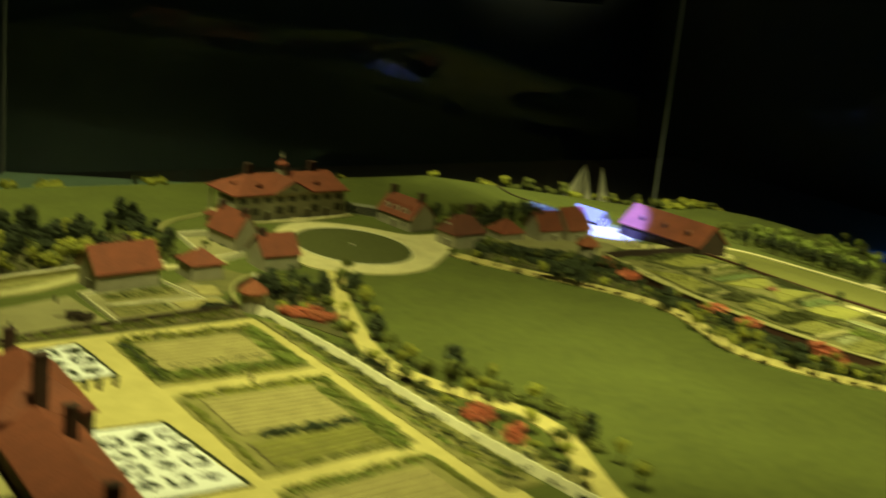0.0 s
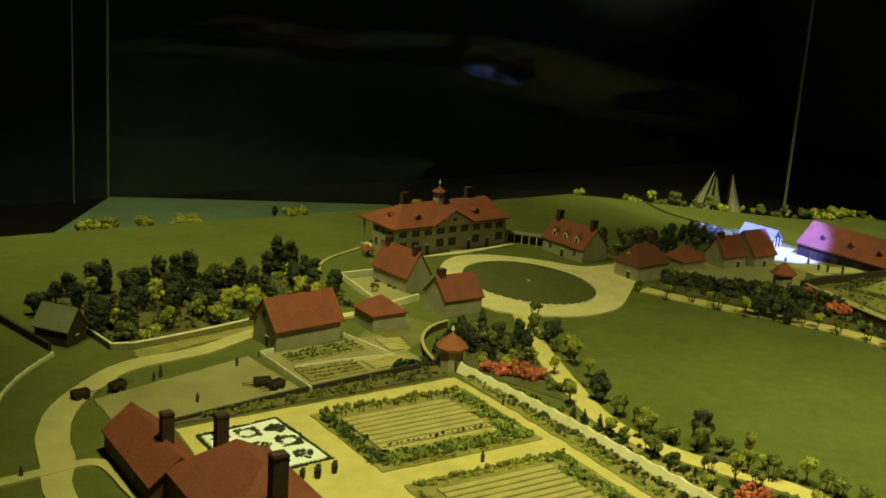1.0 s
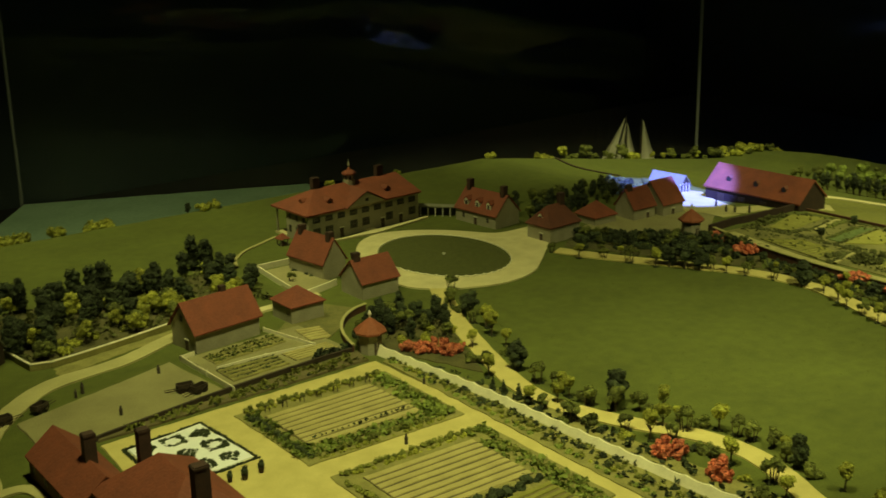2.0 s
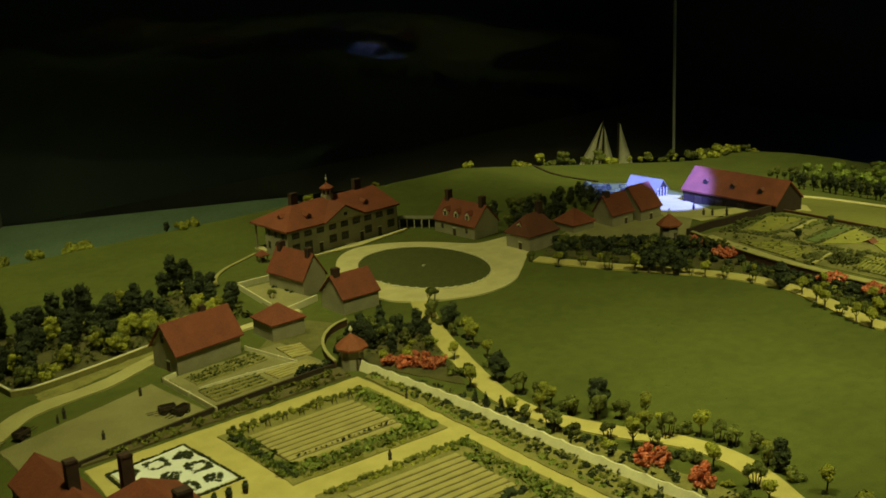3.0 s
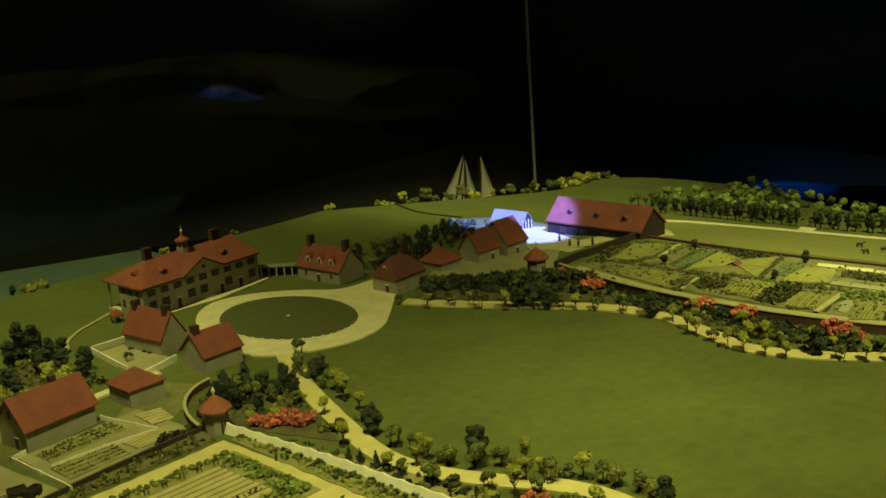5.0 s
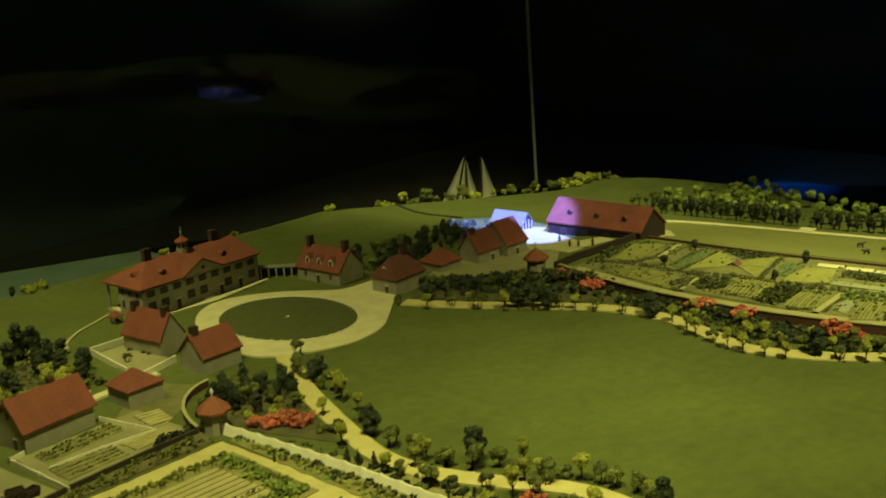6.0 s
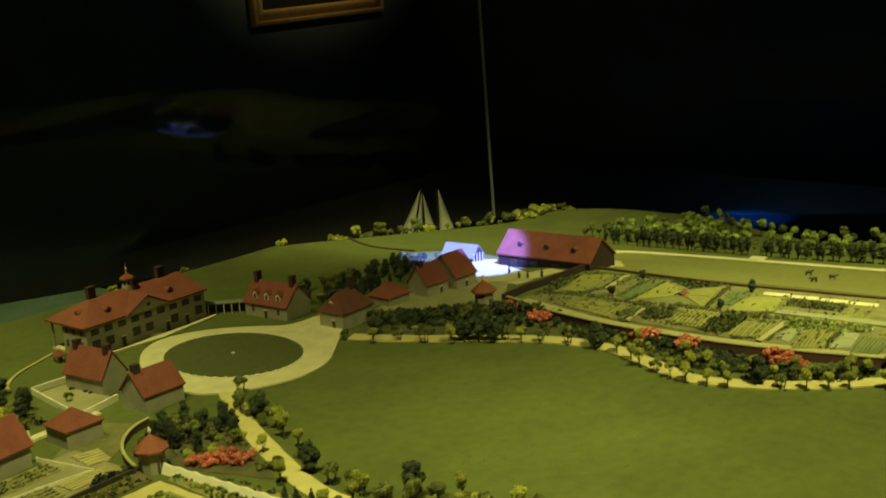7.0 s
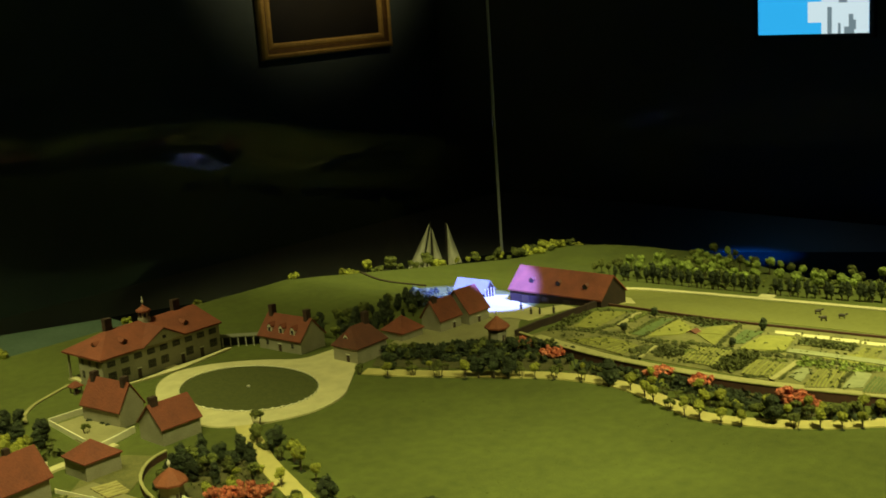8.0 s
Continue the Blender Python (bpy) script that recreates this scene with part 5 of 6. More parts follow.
# fence side of the west walk
for i, (x, y) in enumerate(((1.260, 1.83), (1.232, 1.751), (1.218, 1.776), (1.199, 1.705), (1.187, 1.545), (1.176, 1.568), (1.183, 1.476), (1.205, 1.453), (1.215, 1.541), (1.230, 1.397), (1.236, 1.348), (1.267, 1.330), (1.273, 1.268), (1.271, 1.217), (1.271, 1.141), (1.25, 1.10), (1.22, 1.02))):
    kind = ("young", "row", "bush", "young", "row")[i % 5]
    plant("walk_tree" if "bush" not in kind else "walk_bush", x, y, kind, random.uniform(0.9, 1.15), "small arching tree between walk and fence" if "bush" not in kind else "small shrub between walk and fence", "plants along the walks")
for i, (x, y) in enumerate(along(WEST_WALK[3:], 0.045, -0.052)):
    kind = ("darkbush", "bush", "darkbush", "palebush", "bush")[i % 5]
    plant("fence_bush", x + random.uniform(-0.012, 0.008), y, kind, random.uniform(0.5, 0.8), "low dark shrub behind the garden fence", "shrubs behind the fence")
# lawn side of the east walk
for i, (x, y) in enumerate(((1.787, 2.197), (1.806, 2.123), (1.846, 2.081), (1.869, 2.023), (1.895, 1.965), (1.969, 1.866), (1.980, 1.834), (2.000, 1.795), (2.021, 1.735), (2.026, 1.610), (2.005, 1.560), (1.986, 1.526), (1.975, 1.480), (1.961, 1.436), (1.960, 1.400), (1.965, 1.356), (1.975, 1.318), (2.023, 1.233), (2.040, 1.190), (2.063, 1.157), (2.088, 1.130), (2.12, 1.07))):
    plant("walk_tree", x - 0.006, y, ("young", "young", "row", "young", "young")[i % 5] if y < 1.6 else ("row", "young", "row", "row", "young")[i % 5], random.uniform(0.9, 1.12), "small arching tree on the edge of the lawn", "trees along the walks")
for i, (x, y) in enumerate(along(EAST_WALK, 0.040, 0.030)):
    plant("walk_tree", x, y, ("row", "row", "young", "row")[i % 4], random.uniform(0.85, 1.1) * (0.75 if y > 1.5 else 0.95), "small green tree beside the sandy walk", "trees along the walks")
for i, (x, y) in enumerate(along(EAST_WALK[3:], 0.027, 0.062)):
    kind = ("bush", "young", "darkbush", "row", "young", "palebush", "darkbush")[i % 7]
    plant("walk_tree" if "bush" not in kind else "walk_bush", x + random.uniform(-0.012, 0.015), y, kind, random.uniform(0.8, 1.05) * (0.8 if y > 1.5 else 1.0), "green shrub behind the sandy walk" if "bush" in kind else "small green tree behind the sandy walk", "planting behind the east walk")
for i, (x, y) in enumerate(along(EAST_WALK[4:8], 0.030, 0.092)):
    plant("walk_bush", x + random.uniform(-0.02, 0.02), y, ("darkbush", "bush", "darkbush")[i % 3], random.uniform(0.9, 1.3), "green shrub below the brick garden wall", "planting behind the east walk")

# dark planting between the east walk and the bank
for i in range(70):
    u, v = random.random(), random.random()
    x = 1.845 + 0.235 * u + (0.075 + 0.02 * u) * v
    y = 2.215 - 0.40 * u + (0.02 + 0.05 * u) * v
    kind = ("darkbush", "darkbush", "bush", "round", "row")[i % 5]
    plant("walk_bush" if "bush" in kind else "walk_tree", x + 0.012, y + 0.012, kind, random.uniform(0.5, 0.8) * (0.7 if kind == "round" else 1.0), "dark shrub behind the sandy walk", "planting behind the east walk")
# single dark trees
for x, y, kind, s in ((1.291, 1.480, "oval", 1.15), (1.339, 1.146, "oval", 1.05), (1.366, 1.976, "round", 1.0), (1.257, 1.697, "oval", 0.95), (1.912, 1.945, "round", 0.95), (1.929, 1.915, "round", 1.2), (1.944, 1.885, "round", 1.0), (2.022, 1.667, "oval", 1.25), (2.013, 1.276, "oval", 1.0), (1.841, 2.158, "round", 0.9), (1.430, 2.122, "row", 1.0)):
    plant("dark_tree", x, y, kind, s, "dark green tree by the bowling green", "dark trees by the lawn")
for x, y, s in ((2.380, 1.885, 1.25), (2.549, 1.910, 1.2), (2.418, 1.604, 1.3), (2.612, 1.637, 1.5)):
    plant("clipped_bush", x, y, "oval" if s > 1.4 else "round", s * 0.42, "dark rounded garden bush", "dark garden bushes")
for x, y in ((1.170, 1.627), (1.176, 1.595), (1.164, 1.652)):
    plant("small_cypress", x, y, "cone", 1.15, "small dark pointed cypress beside the fence", "small cypresses")

# red blossom
for x, y, s in ((1.160, 1.898, 1.0), (1.178, 1.874, 1.15), (1.198, 1.866, 1.0), (1.207, 1.842, 1.15), (1.226, 1.832, 0.95), (1.215, 1.30, 1.25), (1.23, 1.285, 1.15), (1.235, 1.205, 1.25), (1.222, 1.195, 1.0), (2.126, 1.995, 1.3), (2.117, 1.899, 1.45), (2.120, 1.604, 1.45), (2.116, 1.503, 1.6), (2.118, 1.298, 1.9), (2.12, 1.255, 1.0)):
    plant("blossom_bush", x, y, "blossom", s * (1.35 if x > 2 else 1.2), "coral-red flowering bush beside the walk", "red flowering bushes")

# dark clump between the wash house and the west walk
for x, y, kind, s in ((1.194, 2.042, "tall", 0.84), (1.180, 1.990, "tall", 0.84), (1.257, 2.017, "round", 0.8), (1.289, 1.955, "tall", 0.84), (1.262, 2.075, "tall", 0.8), (1.262, 1.912, "row", 1.2), (1.222, 2.055, "row", 1.35), (1.222, 1.990, "row", 1.3), (1.165, 2.035, "tall", 0.74), (1.200, 1.945, "tall", 0.7), (1.30, 2.00, "tall", 0.78), (1.238, 2.03, "round", 0.72), (1.272, 1.985, "round", 0.7), (1.225, 2.09, "round", 0.7), (1.245, 1.965, "mid", 0.62), (1.205, 2.01, "mid", 0.6)):
    plant("dark_tree", x, y, kind, s, "dark green tree in a loose clump", "clump by the garden hut")
for x, y in ((1.225, 1.925), (1.25, 1.96), (1.17, 1.93), (1.278, 1.925), (1.205, 1.90), (1.16, 1.91), (1.24, 1.85), (1.20, 1.87), (1.245, 2.04)):
    plant("walk_bush", x, y, "palebush", 0.8, "yellow-green shrub in the clump", "shrubs behind the walk")

# low shrubs inside the curved wall
for x, y in ((1.104, 1.990), (1.116, 2.022), (1.134, 2.050), (1.156, 2.074), (1.182, 2.092), (1.135, 2.015)):
    plant("walk_bush", x + 0.008, y - 0.006, random.choice(("darkbush", "bush")), random.uniform(0.6, 0.85), "low dark shrub inside the curved wall", "shrubs behind the walk")

# wood behind the storehouse
random.seed(5)
for i in range(46):
    u, v = random.random(), random.random()
    x = 0.56 + 0.54 * u
    y = 2.31 + 0.05 * u + (0.28 * v)
    kind = random.choice(("oval", "oval", "tall", "oval", "oval", "pale"))
    if v < 0.2:
        kind = random.choice(("pale", "palebush", "oval"))
    plant("wood_tree" if "bush" not in kind else "wood_bush", x, y, kind, random.uniform(1.0, 1.32) * (0.70 if kind == "pale" else 1.0), "dark green tree of the small wood" if kind in ("tall", "oval") else "yellow-green tree of the small wood", "wood by the lane")
for i in range(34):
    u = random.random()
    x, y = 0.60 + 0.52 * u, 2.285 + 0.06 * u + random.uniform(0, 0.10)
    kind = ("pale", "mid", "palebush", "oval", "pale")[i % 5]
    plant("wood_tree" if "bush" not in kind else "wood_bush", x, y, kind, random.uniform(0.7, 0.95), "yellow-green plant on the edge of the small wood" if kind != "oval" else "dark green tree of the small wood", "wood by the lane")
for x, y in ((1.04, 2.48), (1.10, 2.50), (1.12, 2.44), (1.09, 2.40)):
    plant("wood_tree", x, y, "oval", random.uniform(0.8, 1.1), "dark green tree of the small wood", "wood by the lane")
for x, y, s in ((0.493, 2.50, 0.8), (0.52, 2.52, 0.8), (0.548, 2.55, 0.9), (0.583, 2.60, 0.9), (0.60, 2.56, 0.85), (0.65, 2.63, 1.0), (0.70, 2.56, 1.0), (0.738, 2.63, 0.9), (1.14, 2.58, 0.8)):
    plant("wood_tree", x, y, "round", s, "dark green tree of the small wood", "wood by the lane")

# trees behind the south houses
for i in range(62):
    x = random.uniform(1.92, 2.40)
    y = random.uniform(2.40, 2.60) + 0.06 * (2.2 - x)
    kind = ("oval", "tall", "round", "mid", "column")[i % 5]
    plant("grove_tree", x, y, kind, random.uniform(0.85, 1.15) * (0.75 if kind == "column" else 0.72), "small dark green tree behind the outbuildings", "grove behind the outbuildings")
for i in range(20):
    plant("grove_tree", random.uniform(2.29, 2.47), random.uniform(2.45, 2.585), ("mid", "row", "round", "mid")[i % 4], random.uniform(0.55, 0.8), "small tree behind the coach house", "grove behind the outbuildings")
# dark hedge bank before the south houses
for i in range(46):
    u = random.random()
    x = 1.87 + 0.30 * u + random.uniform(-0.02, 0.02)
    y = 2.24 - 0.30 * u + random.uniform(-0.035, 0.045)
    kind = random.choice(("round", "mid", "darkbush", "round"))
    plant("bank_tree" if "bush" not in kind else "walk_bush", x, y, kind, random.uniform(0.5, 0.72), "dark shrub on the bank below the houses", "bank planting")

# shrubs along the crest above the river
for x, y, s in ((0.793, 3.16, 2.0), (0.84, 3.15, 1.7), (0.815, 3.15, 1.6), (0.933, 3.15, 1.4), (1.037, 3.16, 1.8), (1.065, 3.15, 1.5), (1.318, 3.10, 1.1), (1.36, 3.11, 1.2), (1.75, 3.14, 1.2), (2.33, 3.11, 1.1), (1.98, 3.13, 0.8)):
    plant("crest_bush", x, y, "palebush", s, "yellow-green shrub on the crest above the river", "shrubs on the crest")
for i in range(46):
    x = 2.55 + 1.6 * i / 46 + random.uniform(-0.02, 0.02)
    y = 3.13 + random.uniform(-0.015, 0.03)
    s = random.choice((0.9, 1.1, 1.4, 1.7, 2.0)) * random.uniform(0.9, 1.1)
    kind = random.choice(("palebush", "bush", "pale", "mid"))
    plant("crest_bush", x, y, kind, s * (0.5 if kind in ("pale", "mid") else 1.0), "yellow-green shrub on the crest above the river", "shrubs on the crest")

for x, y, s in ((3.50, 3.09, 1.3), (3.56, 3.08, 1.0), (3.62, 3.09, 1.6), (3.68, 3.08, 1.2), (3.73, 3.09, 1.5), (3.78, 3.07, 1.1), (3.84, 3.06, 1.5), (3.88, 3.04, 0.9), (3.92, 3.03, 1.3)):
    plant("crest_bush", x, y, "palebush" if s > 1.2 else "bush", s, "yellow-green shrub on the crest above the river", "shrubs on the crest")
plant("crest_tree", 1.285, 3.12, "oval", 0.5, "small dark tree on the river bank", "trees on the crest")
# wood beyond the meadow: a front rank of slim dark columns, rounded crowns behind
random.seed(9)
for i in range(-1, 50):
    u = i / 49
    if 0.37 < u < 0.405:
        continue
    plant("column_tree", 3.215 + 0.37 * u + random.uniform(-0.008, 0.008), 2.50 - 1.16 * u + random.uniform(-0.006, 0.006), "column", random.uniform(1.4, 1.75), "slim dark tree in the front rank of the wood", "front rank of the wood")
for r in range(7):
    for i in range(33):
        u = (i + 0.5 * (r % 2)) / 32.5
        x = 3.285 + 0.37 * u + r * 0.075 + random.uniform(-0.02, 0.02)
        y = 2.52 - 1.16 * u + r * 0.045 + random.uniform(-0.015, 0.015)
        if 0.365 < u < 0.41 and r < 3:
            continue
        if r > 2 + u * 16 or r > 6 or (r > 2 and u > 0.30 and r > 5 - (u - 0.30) * 15):
            continue
        if random.random() < 0.05 * min(r, 4):
            continue
        plant("forest_tree", x, y, random.choice(("high", "high", "highdark", "high")), random.uniform(1.0, 1.3) - 0.03 * r, "rounded green tree of the wood beyond the meadow", "wood beyond the meadow")
for x, y in ((3.24, 2.63), (3.30, 2.65), (3.36, 2.64), (3.42, 2.66), (3.28, 2.60), (3.34, 2.60)):
    plant("forest_tree", x, y, "highdark", random.uniform(0.9, 1.1), "dark tree at the corner of the wood", "wood beyond the meadow")


# ---- hedges, crops and clutter ----
def hedge(name, points, width, height, mat, label, category="hedge", seed=1, group="", straight=False, gaps=0.0):
    """A low uneven hedge: a run of overlapping tufts; gaps: the share left bare."""
    if straight:
        line = []
        for a, b in zip(points, points[1:]):
            n = max(1, round((Vector(b) - Vector(a)).length / (width * 0.5)))
            line += [tuple(Vector(a).lerp(Vector(b), i / n)) for i in range(n)]
    else:
        line = along([Vector(p) for p in points], width * 0.5)
    x0, y0 = line[0]
    t = empty(name, x0, y0, fall(x0, y0), 0, label, category, group)
    rng = random.Random(seed)
    lobes = []
    for x, y in line:
        if rng.random() < gaps:
            continue
        tall = 0.65 + 0.7 * noise.noise((x * 25, y * 25, seed))
        for _ in range(2):
            lobes.append((x - x0 + rng.uniform(-0.3, 0.3) * width, y - y0 + rng.uniform(-0.3, 0.3) * width, fall(x, y) - fall(x0, y0) + height * rng.uniform(0.25, 0.6) * (0.6 + tall * 0.6), width * rng.uniform(0.28, 0.52) * (0.7 + tall * 0.4)))
    foliage("foliage", lobes, 40 * len(lobes), 0.0011, seed, mat, t)
    return t


def tufts(name, corners, count, size, mat, label, seed, rows=0, lift=0.004):
    """Many small crop plants, in rows or strewn, over a four-cornered plot."""
    rng = random.Random(seed)
    a, b, c, d = [Vector(q) for q in corners]
    verts, faces = [], []
    for i in range(count):
        u = rng.random() if not rows else (i // rows + 0.5 + rng.uniform(-0.2, 0.2)) / max(1, count // rows)
        v = rng.random() if not rows else (i % rows + 0.5) / rows + rng.uniform(-0.02, 0.02)
        p = (a * (1 - u) + b * u) * (1 - v) + (d * (1 - u) + c * u) * v
        z = fall(p.x, p.y) + lift
        s = size * rng.uniform(0.6, 1.4)
        for _ in range(7):
            o = Vector((p.x + rng.gauss(0, 0.45) * s, p.y + rng.gauss(0, 0.45) * s, z + rng.uniform(0.1, 0.9) * s))
            e = Vector((rng.gauss(0, 1), rng.gauss(0, 1), rng.gauss(0, 1))).normalized() * s * 0.6
            f = Vector((rng.gauss(0, 1), rng.gauss(0, 1), rng.gauss(0, 1))).normalized() * s * 0.6
            k = len(verts)
            verts += [o - e, o + f, o + e, o - f]
            faces += [(k, k + 1, k + 2), (k, k + 2, k + 3)]
    return tagged(raw(name, verts, faces, mat), label, "crop plants", kind="stuff")


k = 100
for pts, w, h, mat, lab in (
    (((0.775, 1.832), (0.92, 1.836), (1.05, 1.832)), 0.013, 0.016, LEAF_MID, "green hedge along the garden bed"),
    (((0.775, 1.826), (0.92, 1.826), (1.05, 1.826)), 0.010, 0.015, LEAF_LIGHT, "yellow-green hedge plants along the garden bed"),
    (((1.052, 1.82), (1.052, 1.72), (1.056, 1.62)), 0.010, 0.012, LEAF_MID, "green hedge along the garden bed"),
    (((0.79, 1.622), (0.92, 1.622), (1.045, 1.622)), 0.012, 0.012, LEAF_MID, "green hedge along the garden bed"),
    (((0.785, 1.612), (0.92, 1.610), (1.05, 1.612)), 0.010, 0.008, LEAF_LIGHT, "yellow-green hedge plants along the garden bed"),
    (((0.780, 1.82), (0.784, 1.72), (0.788, 1.625)), 0.012, 0.013, LEAF_DARK, "dark green hedge along the garden bed"),
    (((0.785, 1.545), (0.92, 1.547), (1.05, 1.545)), 0.012, 0.013, LEAF_MID, "green hedge along the garden bed"),
    (((0.79, 1.535), (0.92, 1.536), (1.05, 1.535)), 0.009, 0.011, LEAF_LIGHT, "yellow-green hedge plants along the garden bed"),
    (((0.785, 1.53), (0.79, 1.42), (0.79, 1.26)), 0.012, 0.011, LEAF_MID, "green hedge along the garden bed"),
    (((1.048, 1.53), (1.048, 1.40), (1.046, 1.28)), 0.011, 0.010, LEAF_MID, "green hedge along the garden bed"),
    (((0.84, 1.354), (0.92, 1.354), (1.01, 1.354)), 0.022, 0.014, LEAF_DARK, "green hedge between garden plots"),
    (((0.79, 1.170), (0.92, 1.182), (1.05, 1.194)), 0.014, 0.013, LEAF_MID, "green hedge along the garden bed"),
    (((0.79, 1.162), (0.92, 1.174), (1.05, 1.186)), 0.010, 0.010, LEAF_WOOD, "fresh green hedge plants along the garden bed"),
    (((0.79, 1.235), (0.92, 1.247), (1.05, 1.260)), 0.012, 0.010, LEAF_MID, "green hedge along the garden bed"),
    (((0.786, 1.16), (0.786, 1.08), (0.786, 0.99)), 0.012, 0.011, LEAF_MID, "green hedge along the garden bed"),
    (((1.05, 1.18), (1.055, 1.08), (1.06, 0.99)), 0.011, 0.010, LEAF_MID, "green hedge along the garden bed"),
    (((0.60, 1.896), (0.80, 1.914), (1.06, 1.930)), 0.012, 0.009, LEAF_MID, "low border planting below the garden wall"),
    (((0.60, 1.886), (0.80, 1.900), (1.06, 1.915)), 0.008, 0.007, LEAF_DARK, "low dark border planting below the garden wall"),
    (((1.118, 1.87), (1.124, 1.70), (1.130, 1.50), (1.142, 1.25), (1.16, 1.10)), 0.010, 0.008, LEAF_MID, "low border planting along the fence"),
    (((1.112, 1.885), (1.114, 1.70), (1.118, 1.50), (1.130, 1.25), (1.145, 1.10)), 0.013, 0.011, LEAF_MID, "low border planting of small bushes along the fence"),
    (((1.100, 1.875), (1.100, 1.70), (1.102, 1.50), (1.108, 1.25), (1.120, 1.10)), 0.012, 0.010, LEAF_WOOD, "low border planting of fresh bushes along the garden path"),
    (((1.120, 1.80), (1.124, 1.60), (1.134, 1.35), (1.150, 1.12)), 0.012, 0.009, LEAF_DARK, "low dark border planting along the fence"),
    (((1.105, 1.87), (1.106, 1.70), (1.108, 1.50), (1.115, 1.25), (1.125, 1.10)), 0.010, 0.011, LEAF_LIGHT, "sparse yellow-green border planting along the garden path"),
    (((2.20, 1.735), (2.26, 1.725), (2.336, 1.707)), 0.018, 0.012, LEAF_DARK, "dark hedge in the lower garden"),
    (((2.235, 1.50), (2.30, 1.515), (2.366, 1.527)), 0.010, 0.008, LEAF_MID, "green hedge in the lower garden"),
    (((2.24, 1.385), (2.319, 1.404), (2.394, 1.406)), 0.008, 0.007, LEAF_MID, "green hedge in the lower garden"),
    (((2.25, 1.262), (2.336, 1.288), (2.407, 1.302)), 0.008, 0.007, LEAF_DARK, "dark hedge in the lower garden"),
    (((2.29, 1.645), (2.305, 1.596), (2.314, 1.544)), 0.008, 0.007, LEAF_DARK, "dark hedge in the lower garden"),
    (((2.235, 1.624), (2.254, 1.579), (2.237, 1.533)), 0.010, 0.009, LEAF_DARK, "dark hedge in the lower garden"),
    (((2.351, 1.538), (2.370, 1.493), (2.377, 1.449)), 0.012, 0.009, LEAF_MID, "olive hedge in the lower garden"),
    (((2.233, 1.766), (2.275, 1.748), (2.312, 1.734), (2.304, 1.691)), 0.020, 0.012, LEAF_DARK, "dark hedge in the lower garden"),
    (((2.26, 1.70), (2.28, 1.66), (2.327, 1.658)), 0.018, 0.010, LEAF_MID, "olive hedge in the lower garden"),
    (((2.223, 1.464), (2.248, 1.413)), 0.008, 0.007, LEAF_MID, "olive hedge in the lower garden"),
    (((2.380, 2.084), (2.458, 2.075), (2.537, 2.051)), 0.014, 0.009, LEAF_DARK, "dark hedge below the yard wall"),
    (((2.30, 2.03), (2.332, 1.927), (2.340, 1.816), (2.344, 1.735), (2.377, 1.648), (2.383, 1.597), (2.395, 1.514), (2.418, 1.428), (2.428, 1.340), (2.445, 1.255)), 0.016, 0.010, LEAF_DARK, "dark hedge along the middle of the lower garden"),
    (((2.351, 1.794), (2.380, 1.717), (2.394, 1.668)), 0.016, 0.009, LEAF_MID, "rough green hedge in the lower garden"),
    (((2.380, 1.865), (2.458, 1.880), (2.552, 1.892)), 0.013, 0.009, LEAF_MID, "rough green hedge in the lower garden"),
    (((2.373, 1.824), (2.471, 1.837), (2.578, 1.862)), 0.006, 0.006, LEAF_DARK, "thin dark hedge in the lower garden"),
    (((2.402, 1.635), (2.493, 1.663), (2.622, 1.707)), 0.011, 0.009, LEAF_DARK, "dark hedge between plots of the lower garden"),
    (((2.332, 2.012), (2.365, 1.958), (2.452, 1.951), (2.509, 1.963)), 0.012, 0.009, LEAF_DARK, "dark hedge below a pale plot of the lower garden"),
    (((2.464, 1.936), (2.509, 1.941), (2.561, 1.951)), 0.016, 0.009, LEAF_MID, "rough green hedge in the lower garden"),
    (((2.420, 1.615), (2.489, 1.619), (2.588, 1.653)), 0.006, 0.006, LEAF_MID, "thin green hedge in the lower garden"),
    (((2.407, 1.533), (2.452, 1.479), (2.464, 1.425), (2.473, 1.364)), 0.010, 0.007, LEAF_MID, "rough green hedge in the lower garden"),
    (((2.578, 1.978), (2.603, 1.883), (2.650, 1.711)), 0.010, 0.008, LEAF_DARK, "dark hedge below the back wall"),
):
    hedge("hedge", pts, w, h * (0.65 if pts[0][0] > 2 else 1.0), LEAF_OLIVE if pts[0][0] > 2 and mat == LEAF_DARK else LEAF_HEDGE if pts[0][0] < 2 and mat == LEAF_MID else mat, lab, seed=k, group="garden hedges", gaps=0.75 if "sparse" in lab else 0.45 if "planting" in lab else 0.25 if "plants" in lab else 0.05)
    k += 1

tufts("border_plants", [(0.78, 1.618), (1.05, 1.618), (1.05, 1.655), (0.79, 1.655)], 130, 0.006, LEAF_WOOD, "mixed green plants on the bed edge", 1)
tufts("border_plants", [(1.018, 1.62), (1.055, 1.62), (1.055, 1.82), (1.018, 1.82)], 110, 0.006, LEAF_WOOD, "fresh green plants on the bed edge", 2)
tufts("border_plants", [(0.772, 1.62), (0.80, 1.62), (0.80, 1.83), (0.772, 1.83)], 80, 0.006, LEAF_WOOD, "mixed green plants on the bed edge", 3)
tufts("border_plants", [(1.018, 1.22), (1.055, 1.22), (1.055, 1.54), (1.018, 1.54)], 120, 0.006, LEAF_WOOD, "green plants on the bed edge", 4)
tufts("border_plants", [(1.10, 1.06), (1.16, 1.06), (1.122, 1.89), (1.10, 1.88)], 110, 0.005, LEAF_DARK, "dark low plants below the garden fence", 5)
